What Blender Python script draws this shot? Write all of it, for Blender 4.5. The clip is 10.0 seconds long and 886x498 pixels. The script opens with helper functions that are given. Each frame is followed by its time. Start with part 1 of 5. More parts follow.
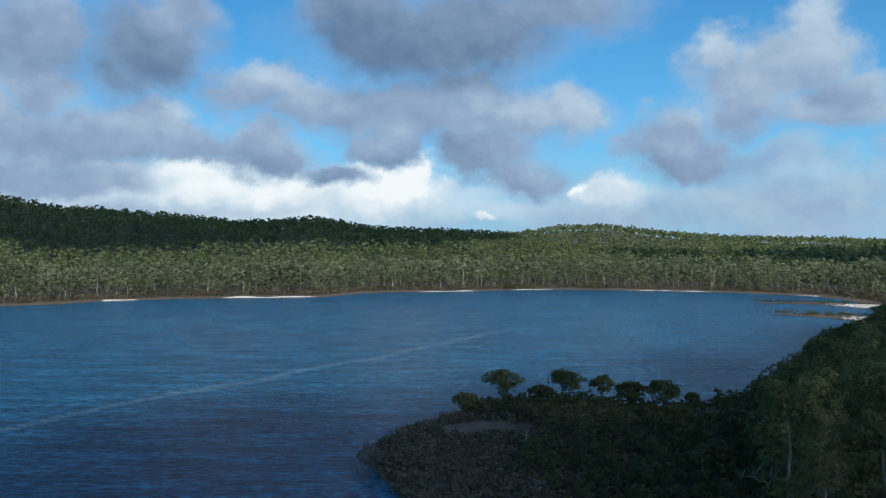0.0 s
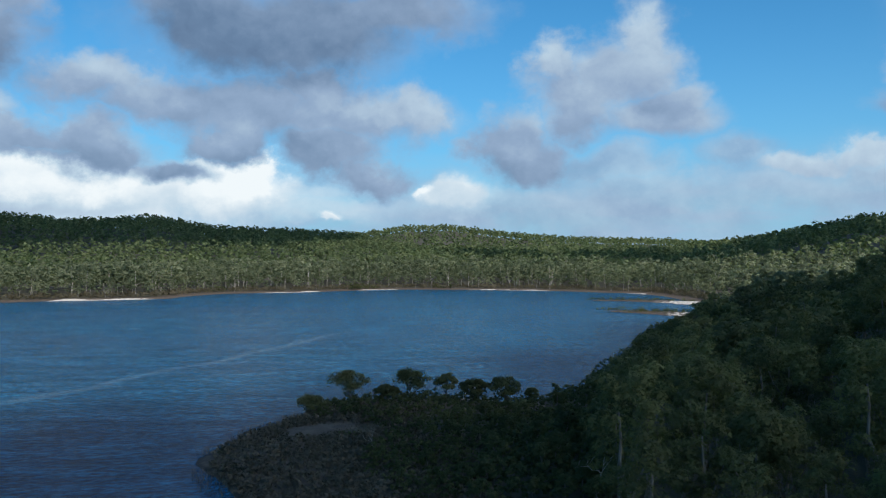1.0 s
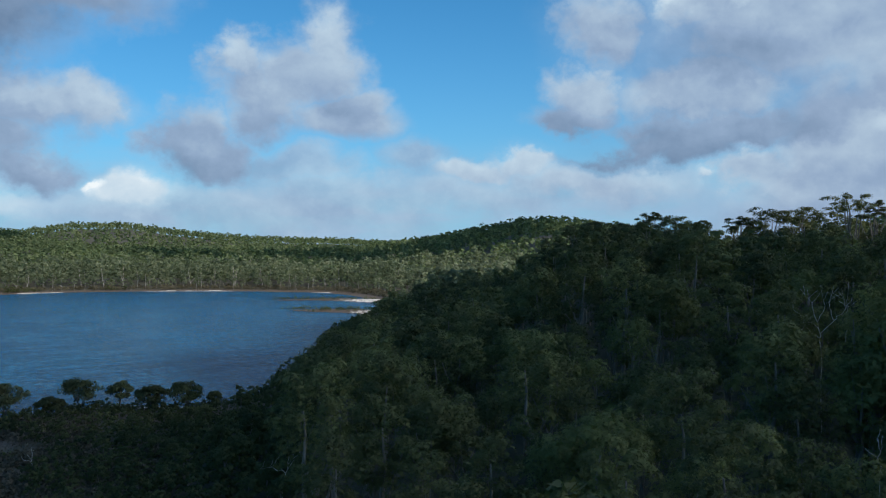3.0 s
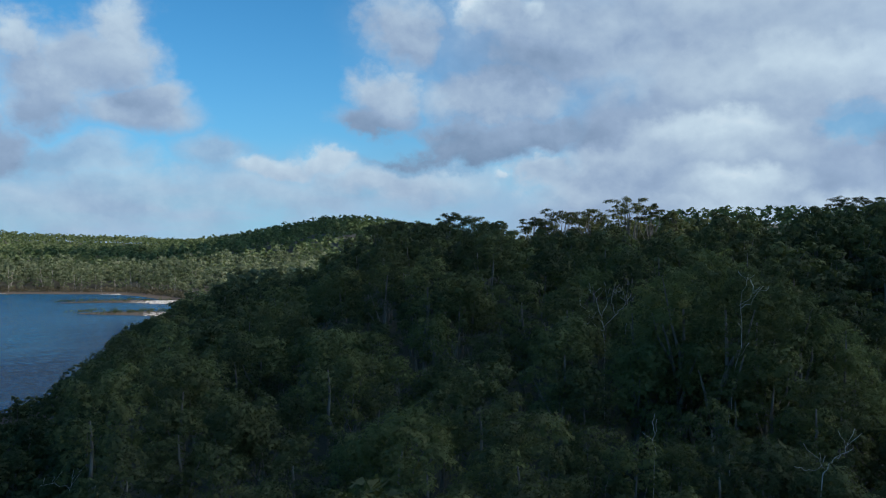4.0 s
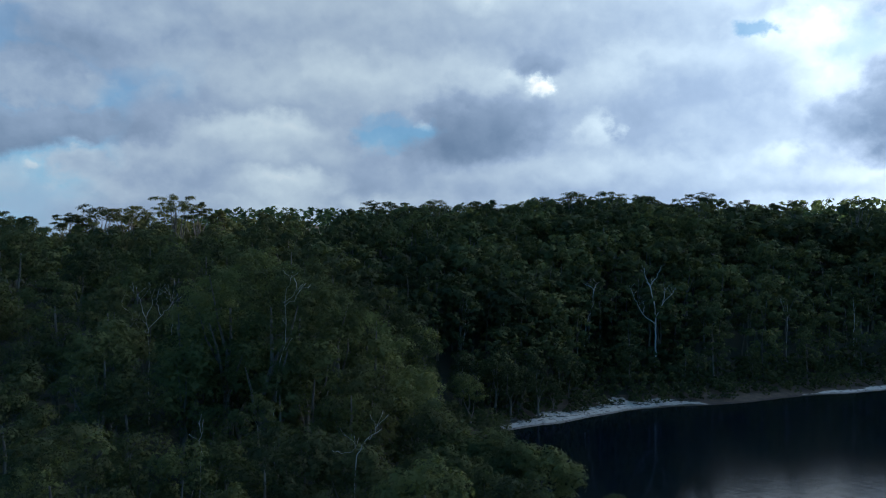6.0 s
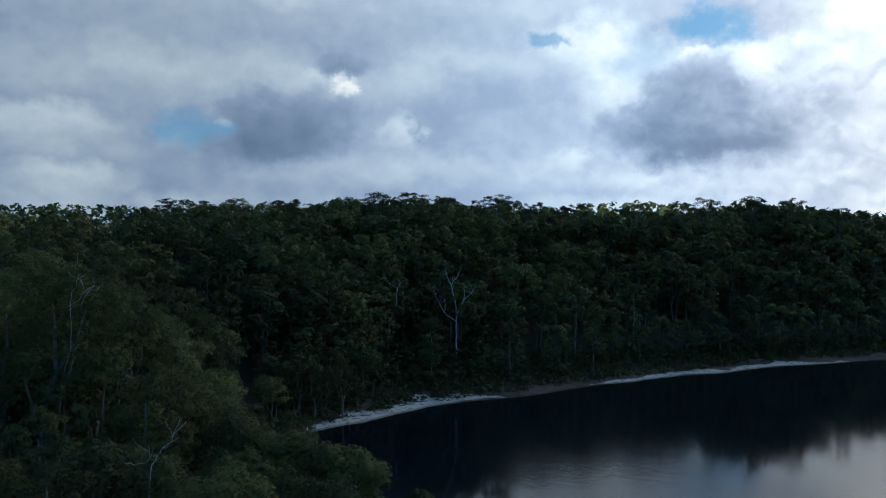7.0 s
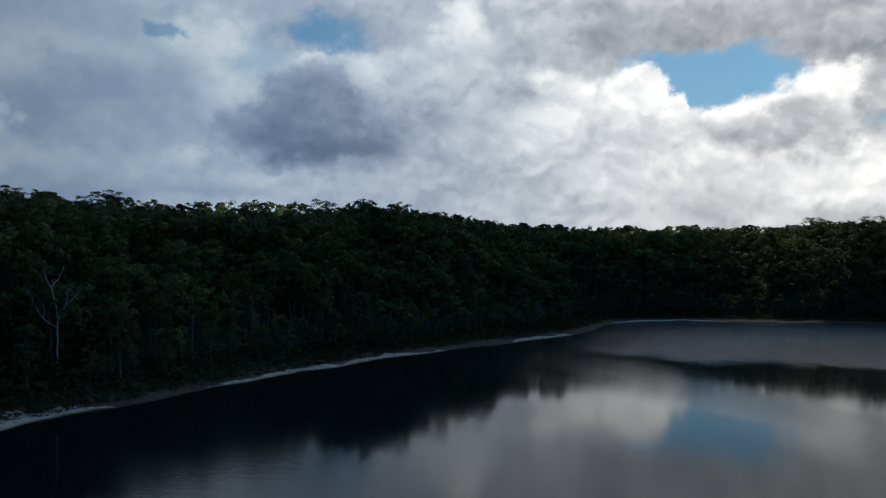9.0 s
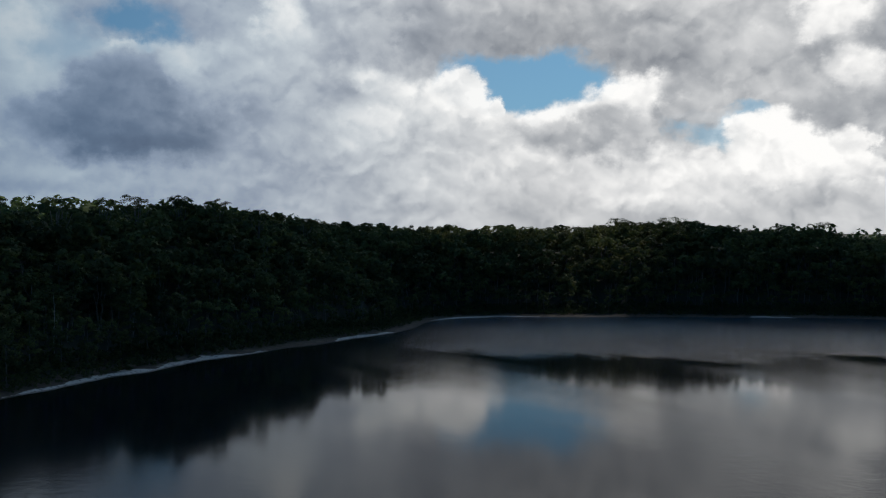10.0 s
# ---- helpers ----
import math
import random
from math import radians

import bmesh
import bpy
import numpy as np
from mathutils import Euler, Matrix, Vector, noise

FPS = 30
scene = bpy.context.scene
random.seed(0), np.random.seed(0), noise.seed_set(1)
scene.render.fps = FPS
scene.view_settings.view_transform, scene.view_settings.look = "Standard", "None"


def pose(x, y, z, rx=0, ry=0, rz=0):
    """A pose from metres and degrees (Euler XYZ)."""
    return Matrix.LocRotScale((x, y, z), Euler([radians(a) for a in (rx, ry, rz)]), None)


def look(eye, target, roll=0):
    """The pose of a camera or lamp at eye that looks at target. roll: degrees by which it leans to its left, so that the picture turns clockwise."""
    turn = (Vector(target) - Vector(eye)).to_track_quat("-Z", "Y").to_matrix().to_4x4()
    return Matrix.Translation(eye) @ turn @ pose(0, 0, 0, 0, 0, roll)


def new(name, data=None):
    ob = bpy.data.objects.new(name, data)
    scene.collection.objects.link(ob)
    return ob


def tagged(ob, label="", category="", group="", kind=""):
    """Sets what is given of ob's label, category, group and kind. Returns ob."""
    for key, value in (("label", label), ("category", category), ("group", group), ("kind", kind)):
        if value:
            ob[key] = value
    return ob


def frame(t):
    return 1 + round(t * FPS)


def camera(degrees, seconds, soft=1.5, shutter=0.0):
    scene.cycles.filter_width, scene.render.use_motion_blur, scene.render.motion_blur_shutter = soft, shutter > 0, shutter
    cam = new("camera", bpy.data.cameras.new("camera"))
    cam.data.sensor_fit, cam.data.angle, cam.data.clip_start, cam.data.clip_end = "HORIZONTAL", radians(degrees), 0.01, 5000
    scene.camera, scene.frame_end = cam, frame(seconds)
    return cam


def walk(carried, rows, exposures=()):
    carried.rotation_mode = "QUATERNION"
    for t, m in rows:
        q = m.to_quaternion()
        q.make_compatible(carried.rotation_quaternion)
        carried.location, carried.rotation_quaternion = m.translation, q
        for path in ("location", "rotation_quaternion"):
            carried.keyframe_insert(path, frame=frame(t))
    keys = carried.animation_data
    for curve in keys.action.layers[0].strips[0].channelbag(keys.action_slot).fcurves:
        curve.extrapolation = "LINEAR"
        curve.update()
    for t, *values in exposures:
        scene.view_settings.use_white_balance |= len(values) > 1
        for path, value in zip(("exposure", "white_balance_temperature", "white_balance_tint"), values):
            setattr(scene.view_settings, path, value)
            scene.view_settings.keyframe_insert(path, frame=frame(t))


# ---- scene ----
EYE_HEIGHT = 28.0

# ---- camera: it hovers at one spot above the headland and turns clockwise ----
cam = camera(55.31, 10.0, soft=1.1)
# seconds, heading clockwise from north (+y), tilt, roll in degrees
TURN = [(0.0, 0.00, 0.27, 0.00), (0.5, 5.26, 0.29, 0.02), (1.0, 10.42, 0.29, 0.02), (1.5, 15.40, 0.27, 0.03),
        (2.0, 20.59, 0.30, 0.02), (2.5, 25.91, 0.31, 0.04), (2.7, 28.14, 0.30, 0.04), (3.8, 41.77, 0.21, 0.03),
        (4.0, 44.80, 0.22, 0.03), (4.5, 51.93, 0.22, 0.05), (5.0, 59.06, 0.22, 0.08), (5.5, 67.22, 0.21, 0.13),
        (5.7, 70.37, 0.20, 0.13), (6.8, 85.39, 0.21, 0.07), (7.0, 87.98, 0.21, 0.07), (7.5, 94.52, 0.22, 0.06),
        (8.0, 100.91, 0.24, 0.08), (8.5, 107.37, 0.22, 0.07), (9.0, 113.39, 0.21, 0.06), (9.5, 119.40, 0.17, 0.06),
        (10.0, 125.39, 0.13, 0.03)]
walk(cam, [(t, pose(0, 0, EYE_HEIGHT, 90 + tilt, 0, -heading) @ pose(0, 0, 0, 0, 0, roll)) for t, heading, tilt, roll in TURN],
     exposures=[(0.0, 0.0), (2.5, 0.0), (4.5, 0.02), (5.5, -0.04), (7.0, -0.38), (8.5, -1.0), (10.0, -1.34)])

# ---- sky and sun ----
SUN_HEADING, SUN_HEIGHT = 168.0, 42.0


class Graph:
    """Short hand for node trees: values may be numbers, tuples or sockets."""

    def __init__(self, tree):
        self.tree = tree
        tree.nodes.clear()

    def node(self, kind, **settings):
        made = self.tree.nodes.new(kind)
        for key, value in settings.items():
            setattr(made, key, value)
        return made

    def plug(self, socket, value):
        if isinstance(value, bpy.types.NodeSocket):
            self.tree.links.new(value, socket)
        else:
            socket.default_value = value

    def math(self, op, a, b=0.0, c=0.0, clamp=False):
        n = self.node("ShaderNodeMath", operation=op, use_clamp=clamp)
        for s, v in zip(n.inputs, (a, b, c)):
            self.plug(s, v)
        return n.outputs[0]

    def vec(self, op, a, b=(0, 0, 0), c=(0, 0, 0)):
        n = self.node("ShaderNodeVectorMath", operation=op)
        self.plug(n.inputs[0], a)
        self.plug(n.inputs[1], b)
        if op == "MULTIPLY_ADD":
            self.plug(n.inputs[2], c)
        return n.outputs["Value"] if op in ("LENGTH", "DOT_PRODUCT", "DISTANCE") else n.outputs[0]

    def join(self, x, y, z):
        n = self.node("ShaderNodeCombineXYZ")
        for s, v in zip(n.inputs, (x, y, z)):
            self.plug(s, v)
        return n.outputs[0]

    def split(self, v):
        n = self.node("ShaderNodeSeparateXYZ")
        self.plug(n.inputs[0], v)
        return n.outputs

    def noise(self, v, scale, detail=4.0, rough=0.5):
        n = self.node("ShaderNodeTexNoise")
        self.plug(n.inputs["Vector"], v)
        for key, value in (("Scale", scale), ("Detail", detail), ("Roughness", rough)):
            self.plug(n.inputs[key], value)
        return n.outputs["Fac"]

    def step(self, v, low, high, smooth=True):
        n = self.node("ShaderNodeMapRange", interpolation_type="SMOOTHSTEP" if smooth else "LINEAR")
        self.plug(n.inputs["Value"], v)
        self.plug(n.inputs["From Min"], low)
        self.plug(n.inputs["From Max"], high)
        return n.outputs[0]

    def mix(self, f, a, b, blend="MIX"):
        n = self.node("ShaderNodeMix", data_type="RGBA", blend_type=blend)
        self.plug(n.inputs[0], f)
        for s, v in ((n.inputs[6], a), (n.inputs[7], b)):
            self.plug(s, (*v, 1.0) if isinstance(v, tuple) and len(v) == 3 else v)
        return n.outputs[2]

    def ramp(self, f, stops):
        n = self.node("ShaderNodeValToRGB")
        self.plug(n.inputs[0], f)
        while len(n.color_ramp.elements) < len(stops):
            n.color_ramp.elements.new(0.5)
        for e, (at, colour) in zip(n.color_ramp.elements, stops):
            e.position, e.color = at, (*colour, 1.0)
        return n.outputs[0]


# cloud masses, far ones first: heading, height, half width, half height in degrees, lightness, softness of the edge
LOW_CLOUD_NORTH = [(17.3, 2.8, 13.3, 1.8, 0.71, 0.8), (-24.6, 4.1, 10.5, 2.4, 0.74, 0.5), (-10.0, 3.7, 12.3, 1.9, 0.88, 0.5), (-24.6, 6.0, 4.4, 0.6, 0.95, 0.5), (-13.3, 5.1, 6.9, 1.4, 0.96, 0.5),
                   (-3.6, 4.7, 3.2, 2.0, 0.97, 0.3), (-16.9, 5.4, 2.5, 1.2, 0.95, 0.5), (1.4, 2.9, 5.4, 0.9, 0.8, 0.7), (-24.9, 4.5, 6.0, 0.9, 0.66, 0.5), (-19.3, 3.0, 7.2, 0.5, 0.74, 0.7),
                   (-7.4, 5.3, 2.2, 0.8, 0.59, 0.5), (11.4, 3.8, 2.6, 1.1, 0.84, 0.5), (9.3, 4.2, 0.7, 0.3, 0.93, 0.5), (2.5, 2.3, 0.8, 0.3, 0.86, 0.5), (21.7, 5.6, 3.0, 1.4, 0.66, 0.6),
                   (24.9, 3.8, 4.7, 1.6, 0.7, 0.6)]
MIDDLE_CLOUD_NORTH = [(-26.7, 7.3, 6.1, 2.1, 0.67, 0.5), (-20.5, 7.6, 4.7, 2.0, 0.64, 0.5), (-18.8, 8.8, 2.6, 1.2, 0.73, 0.5), (-16.7, 7.1, 3.0, 1.5, 0.65, 0.5), (-12.6, 6.9, 3.5, 1.7, 0.63, 0.5),
                      (-26.1, 10.5, 2.8, 1.8, 0.68, 0.5), (-11.9, 10.7, 3.4, 1.6, 0.69, 0.5), (-7.4, 9.7, 4.9, 1.6, 0.66, 0.5), (-2.4, 9.2, 4.6, 2.0, 0.62, 0.5), (-3.6, 7.5, 2.3, 1.4, 0.63, 0.5),
                      (1.8, 10.9, 4.0, 1.3, 0.68, 0.5), (4.4, 9.2, 6.3, 2.0, 0.64, 0.5), (8.6, 9.4, 2.6, 1.6, 0.73, 0.5), (2.9, 6.8, 3.5, 1.5, 0.61, 0.5), (5.8, 5.3, 2.7, 1.4, 0.62, 0.5)]
HIGH_CLOUD_NORTH = [(-26.4, 13.3, 3.1, 2.9, 0.62, 0.5), (-19.3, 12.9, 4.0, 3.2, 0.55, 0.5), (-17.9, 15.3, 2.8, 1.5, 0.62, 0.5), (-5.5, 15.0, 4.2, 2.4, 0.57, 0.5), (-0.9, 14.4, 8.2, 3.1, 0.52, 0.5),
                    (6.3, 15.5, 6.4, 1.8, 0.58, 0.5), (23.7, 13.9, 2.6, 2.3, 0.73, 0.5), (22.5, 11.8, 2.9, 2.1, 0.68, 0.5), (18.5, 12.2, 2.0, 1.5, 0.73, 0.5), (19.9, 10.1, 3.6, 2.1, 0.66, 0.5),
                    (15.2, 7.7, 2.4, 2.0, 0.67, 0.5), (17.1, 6.4, 3.0, 2.0, 0.63, 0.5), (24.9, 8.9, 3.3, 1.2, 0.7, 0.5), (25.6, 9.9, 1.9, 1.0, 0.68, 0.5)]
CLOUD_NORTH_EAST = [(35.4, 3.8, 12.9, 1.6, 0.725, 0.8), (29.2, 6.5, 2.2, 1.1, 0.675, 0.6), (33.6, 5.5, 3.5, 0.7, 0.77, 0.5), (37.4, 6.1, 2.3, 1.2, 0.765, 0.5), (41.6, 4.3, 7.6, 1.5, 0.725, 0.8),
                    (42.0, 14.9, 2.8, 2.4, 0.705, 0.5), (41.2, 10.7, 2.4, 1.8, 0.715, 0.5), (40.3, 8.9, 2.7, 1.0, 0.615, 0.5), (47.9, 15.7, 2.2, 2.2, 0.97, 0.5), (51.5, 14.4, 4.5, 3.2, 0.645, 0.5),
                    (50.6, 16.1, 0.8, 0.5, 0.96, 0.5), (48.9, 10.6, 5.7, 2.2, 0.735, 0.5), (45.4, 7.0, 5.4, 1.4, 0.575, 0.5), (50.4, 8.0, 6.4, 1.4, 0.605, 0.5), (51.3, 5.3, 2.2, 1.4, 0.78, 0.5),
                    (48.8, 4.8, 0.5, 0.4, 0.8, 0.9)]
DECK_EAST = [(61.0, 14.1, 15.9, 4.0, 0.68, 0.6), (53.9, 12.9, 6.2, 1.7, 0.63, 0.5), (67.8, 10.8, 11.9, 2.1, 0.73, 0.6), (60.2, 5.6, 7.9, 1.4, 0.68, 0.6), (62.1, 7.9, 4.2, 0.9, 0.79, 0.6),
             (69.0, 5.1, 5.0, 1.1, 0.66, 0.6), (64.0, 4.5, 3.4, 0.8, 0.79, 0.6), (76.9, 6.9, 7.1, 2.0, 0.64, 0.5), (84.9, 14.2, 7.0, 2.2, 0.74, 0.6), (87.3, 7.6, 5.4, 1.6, 0.78, 0.6),
             (87.8, 11.6, 3.5, 1.6, 0.81, 0.5), (79.3, 11.3, 1.2, 0.9, 0.78, 0.5), (81.3, 12.5, 1.2, 0.7, 0.61, 0.5), (81.4, 11.0, 0.6, 0.5, 0.98, 0.6), (73.2, 8.3, 0.5, 0.4, 0.9, 0.6),
             (77.7, 16.2, 1.7, 0.8, 0.92, 0.5)]
DECK_SOUTH_EAST = [(87.1, 15.5, 12.1, 2.4, 0.72, 0.6), (77.6, 8.1, 4.4, 2.6, 0.55, 0.6), (83.8, 4.8, 11.1, 1.1, 0.7, 0.7), (89.0, 8.4, 4.9, 2.0, 0.66, 0.7), (91.3, 11.0, 6.1, 2.1, 0.69, 0.7),
                   (84.8, 7.8, 1.0, 1.4, 0.76, 0.6), (97.4, 13.3, 3.1, 1.7, 0.82, 0.5), (101.4, 10.8, 3.8, 2.1, 0.8, 0.5), (108.6, 15.1, 5.8, 2.0, 0.69, 0.5), (105.0, 12.7, 1.6, 0.3, 0.94, 0.5),
                   (104.8, 9.8, 2.6, 2.2, 0.59, 0.8), (106.8, 7.8, 5.9, 1.6, 0.53, 0.8), (96.3, 6.2, 1.1, 0.8, 0.79, 0.6), (102.7, 4.3, 8.3, 0.7, 0.7, 0.7), (110.1, 4.5, 2.8, 0.8, 0.82, 0.5)]
CUMULUS_SOUTH_EAST = [(114.7, 13.7, 2.0, 2.9, 0.9, 0.4), (113.5, 10.9, 4.8, 3.0, 0.74, 0.5), (114.6, 5.4, 9.6, 1.7, 0.71, 0.6), (105.2, 10.0, 3.0, 2.2, 0.56, 0.8), (107.1, 7.5, 5.9, 1.5, 0.49, 0.8),
                      (108.5, 12.1, 1.8, 1.3, 0.78, 0.5), (118.4, 7.0, 5.7, 2.0, 0.7, 0.5), (119.9, 15.1, 4.2, 2.3, 0.72, 0.5), (121.8, 9.5, 4.0, 2.1, 0.84, 0.4), (117.8, 10.7, 1.9, 1.1, 0.66, 0.8),
                      (128.3, 14.9, 5.7, 2.5, 0.64, 0.4), (138.0, 13.6, 6.4, 2.3, 0.64, 0.4), (144.4, 12.1, 3.4, 2.0, 0.71, 0.5), (129.8, 5.1, 8.4, 1.8, 0.78, 0.6), (127.2, 8.0, 5.0, 1.8, 0.82, 0.4)]
CUMULUS_SOUTH = [(125.6, 10.0, 2.5, 1.8, 0.9, 0.25), (127.5, 9.6, 2.0, 1.4, 0.91, 0.25), (129.3, 9.6, 0.6, 0.8, 0.92, 0.25), (133.6, 8.7, 2.5, 1.1, 0.91, 0.25), (138.4, 9.2, 3.5, 1.8, 0.91, 0.25),
                 (135.8, 7.4, 4.8, 1.4, 0.69, 0.4), (142.3, 9.4, 2.5, 2.0, 0.67, 0.4), (142.3, 4.4, 7.7, 1.7, 0.86, 0.5), (150.3, 3.3, 4.1, 1.0, 0.75, 0.5), (146.1, 6.8, 2.8, 1.8, 0.91, 0.3),
                 (148.7, 6.1, 3.6, 2.2, 0.95, 0.3), (151.7, 6.2, 1.4, 1.4, 0.91, 0.3), (151.0, 8.7, 1.9, 1.6, 0.65, 0.4), (151.9, 11.0, 1.6, 1.4, 0.85, 0.4), (150.3, 14.2, 1.9, 1.4, 0.9, 0.4)]
# openings to the blue: heading, height, half width, half height, depth, softness
BLUE_GAPS = [(37.0, 7.4, 5.6, 0.8, 0.9, 0.5), (71.7, 7.8, 2.0, 0.8, 0.6, 0.6), (41.4, 7.2, 2.2, 0.8, 0.9, 0.5), (105.0, 14.1, 2.1, 1.1, 1.0, 0.55), (95.1, 14.1, 1.0, 0.5, 0.7, 0.5),
             (71.2, 8.5, 1.3, 0.7, 0.4, 0.6), (131.2, 11.1, 5.3, 1.7, 1.0, 0.3), (105.6, 14.1, 2.1, 1.2, 1.0, 0.6), (100.5, 12.8, 1.9, 1.3, 0.45, 0.6), (142.9, 7.4, 1.6, 1.2, 0.55, 0.4),
             (145.4, 8.9, 1.2, 0.7, 0.6, 0.4)]


def srgb(*rows):
    """Stops of a colour ramp from lightness and display colours, as light."""
    return [(at, tuple(10 * (c / 255 / 12.92 if c < 10 else ((c / 255 + 0.055) / 1.055) ** 2.4) for c in colour)) for at, colour in rows]


def build_sky():
    world = bpy.data.worlds.new("sky")
    scene.world = world
    world.use_nodes = True
    g = Graph(world.node_tree)
    way = g.node("ShaderNodeTexCoord").outputs["Generated"]
    x, y, z = g.split(way)
    heading = g.math("MULTIPLY", g.math("ARCTAN2", x, y), 57.2958)
    height = g.math("MULTIPLY", g.math("ARCSINE", z), 57.2958)
    # cloud cells flatten towards the horizon
    cells = g.vec("MULTIPLY", way, (1.0, 1.0, 1.2))
    swirl_a = g.math("SUBTRACT", g.noise(cells, 13.0, 7.0, 0.58), 0.5)
    swirl_b = g.math("SUBTRACT", g.noise(g.vec("ADD", cells, (7.3, 1.1, 4.2)), 13.0, 7.0, 0.58), 0.5)
    place = g.join(g.math("MULTIPLY_ADD", swirl_a, 8.5, heading), g.math("MULTIPLY_ADD", swirl_b, 5.5, height), 0.0)
    place_small = g.join(g.math("MULTIPLY_ADD", swirl_a, 5.0, heading), g.math("MULTIPLY_ADD", swirl_b, 3.4, height), 0.0)

    def blob(at, a, e, ra, re, soft):
        off = g.vec("MULTIPLY_ADD", at, (1 / ra, 1 / re, 0), (-a / ra, -e / re, 0))
        return g.step(g.vec("LENGTH", off), 1.05 + soft, 1.05 - soft), off

    # closed deck east of a slanting edge, ending far behind
    edge = g.math("MULTIPLY_ADD", height, -0.53, g.math("SUBTRACT", heading, 46.0))
    billow = g.math("SUBTRACT", g.noise(cells, 7.0, 7.0, 0.52), 0.5)
    cover = g.step(g.math("MULTIPLY_ADD", billow, 1.6, g.math("MULTIPLY", edge, 0.10)), -0.1, 0.5)
    cover = g.math("MULTIPLY", cover, g.math("MULTIPLY_ADD", g.step(height, 18.0, 34.0), -0.3, 1.0))
    light = g.math("MULTIPLY_ADD", billow, 0.35, 0.70)
    gap = 0.0
    for a, e, ra, re, depth, soft in BLUE_GAPS:
        gap = g.math("MAXIMUM", gap, g.math("MULTIPLY", blob(place, a, e, ra, re, soft)[0], depth))
    # each mass is lighter on its upper side
    for rows in (LOW_CLOUD_NORTH, MIDDLE_CLOUD_NORTH, HIGH_CLOUD_NORTH, CLOUD_NORTH_EAST, DECK_EAST, DECK_SOUTH_EAST, CUMULUS_SOUTH_EAST, CUMULUS_SOUTH):
        if rows is CUMULUS_SOUTH:
            cover = g.math("MULTIPLY", cover, g.math("SUBTRACT", 1.0, gap))
        for a, e, ra, re, tone, soft in rows:
            body, off = blob(place if re > 1.25 else place_small, a, e, ra, re, soft)
            own = g.math("ADD", g.vec("DOT_PRODUCT", off, (0.02, 0.055, 0.0)), tone)
            mixed = g.node("ShaderNodeMix", data_type="FLOAT")
            for key, value in ((0, body), (2, light), (3, own)):
                g.plug(mixed.inputs[key], value)
            light = mixed.outputs[0]
            cover = g.math("MAXIMUM", cover, g.math("MULTIPLY", body, 0.97 if soft < 0.55 or a > 40 else 0.72))
        # the next rank is laid over this one
        after = g.math("MULTIPLY", light, 1e-7)
        place, place_small = (g.vec("ADD", p, g.join(after, after, 0.0)) for p in (place, place_small))
    # rounded heads and fine shreds, lit from above and from the sun's side
    soft_billow, toward_sun = (g.noise(g.vec("ADD", cells, shift), 11.0, 5.0, 0.5) for shift in ((0.0, 0.0, 0.0), (0.008, -0.004, 0.020)))
    light = g.math("MULTIPLY_ADD", g.math("SUBTRACT", soft_billow, toward_sun), g.math("MULTIPLY_ADD", g.step(heading, 48.0, 66.0), -0.08, 0.26), light)
    south = g.step(heading, 88.0, 130.0)
    heads = []
    for shift in ((0.0, 0.0, 0.0), (0.005, -0.002, 0.013)):
        cell = g.node("ShaderNodeTexVoronoi", feature="SMOOTH_F1", normalize=True)
        g.plug(cell.inputs["Vector"], g.vec("ADD", g.vec("MULTIPLY_ADD", g.join(swirl_a, swirl_b, swirl_a), (0.07, 0.07, 0.07), cells), shift))
        for key, value in (("Scale", 17.0), ("Detail", 2.5), ("Roughness", 0.55), ("Smoothness", 0.8)):
            g.plug(cell.inputs[key], value)
        heads.append(cell.outputs["Distance"])
    light = g.math("MULTIPLY_ADD", g.math("SUBTRACT", heads[1], heads[0]), g.math("MULTIPLY_ADD", south, 0.60, 0.12), light)
    shreds = g.math("SUBTRACT", g.noise(g.vec("MULTIPLY_ADD", g.join(swirl_a, swirl_b, swirl_b), (0.1, 0.1, 0.1), cells), 30.0, 5.0, 0.6), 0.5)
    light = g.math("MULTIPLY_ADD", shreds, g.math("MULTIPLY_ADD", g.step(heading, 48.0, 66.0), -0.04, 0.08), light)
    cool = g.ramp(light, srgb((0.30, (62, 82, 114)), (0.50, (106, 131, 162)), (0.65, (147, 170, 199)), (0.80, (193, 214, 230)), (0.95, (243, 250, 253))))
    plain = g.ramp(light, srgb((0.30, (68, 72, 82)), (0.50, (121, 126, 134)), (0.65, (165, 168, 172)), (0.80, (206, 207, 208)), (0.95, (246, 245, 243))))
    cloud = g.mix(g.math("MULTIPLY", g.step(heading, 90.0, 135.0), g.step(height, 40.0, 18.0)), cool, plain)
    # the clouds near the sun's side are far brighter
    glare = g.math("MULTIPLY_ADD", g.step(heading, 65.0, 138.0), 1.74, 1.0)
    cloud = g.mix(1.0, cloud, g.join(glare, glare, glare), "MULTIPLY")
    air = g.node("ShaderNodeTexSky", sky_type="NISHITA", sun_disc=False, sun_elevation=radians(SUN_HEIGHT),
                 sun_rotation=radians(SUN_HEADING), air_density=1.0, dust_density=0.3, ozone_density=2.0)
    blue = g.mix(1.0, air.outputs[0], (0.24, 0.90, 1.25), "MULTIPLY")
    blue = g.mix(g.math("POWER", 2.718, g.math("MULTIPLY", height, -0.16)), blue, (3.1, 5.0, 7.2))
    # thin pale cloud low over the horizon
    veil = g.math("MULTIPLY", g.step(height, 8.0, 2.0), g.step(g.noise(g.vec("MULTIPLY", way, (1.0, 1.0, 4.5)), 6.0, 5.0, 0.55), 0.35, 0.6))
    blue = g.mix(g.math("MULTIPLY", veil, 0.75), blue, (3.5, 5.0, 7.0))
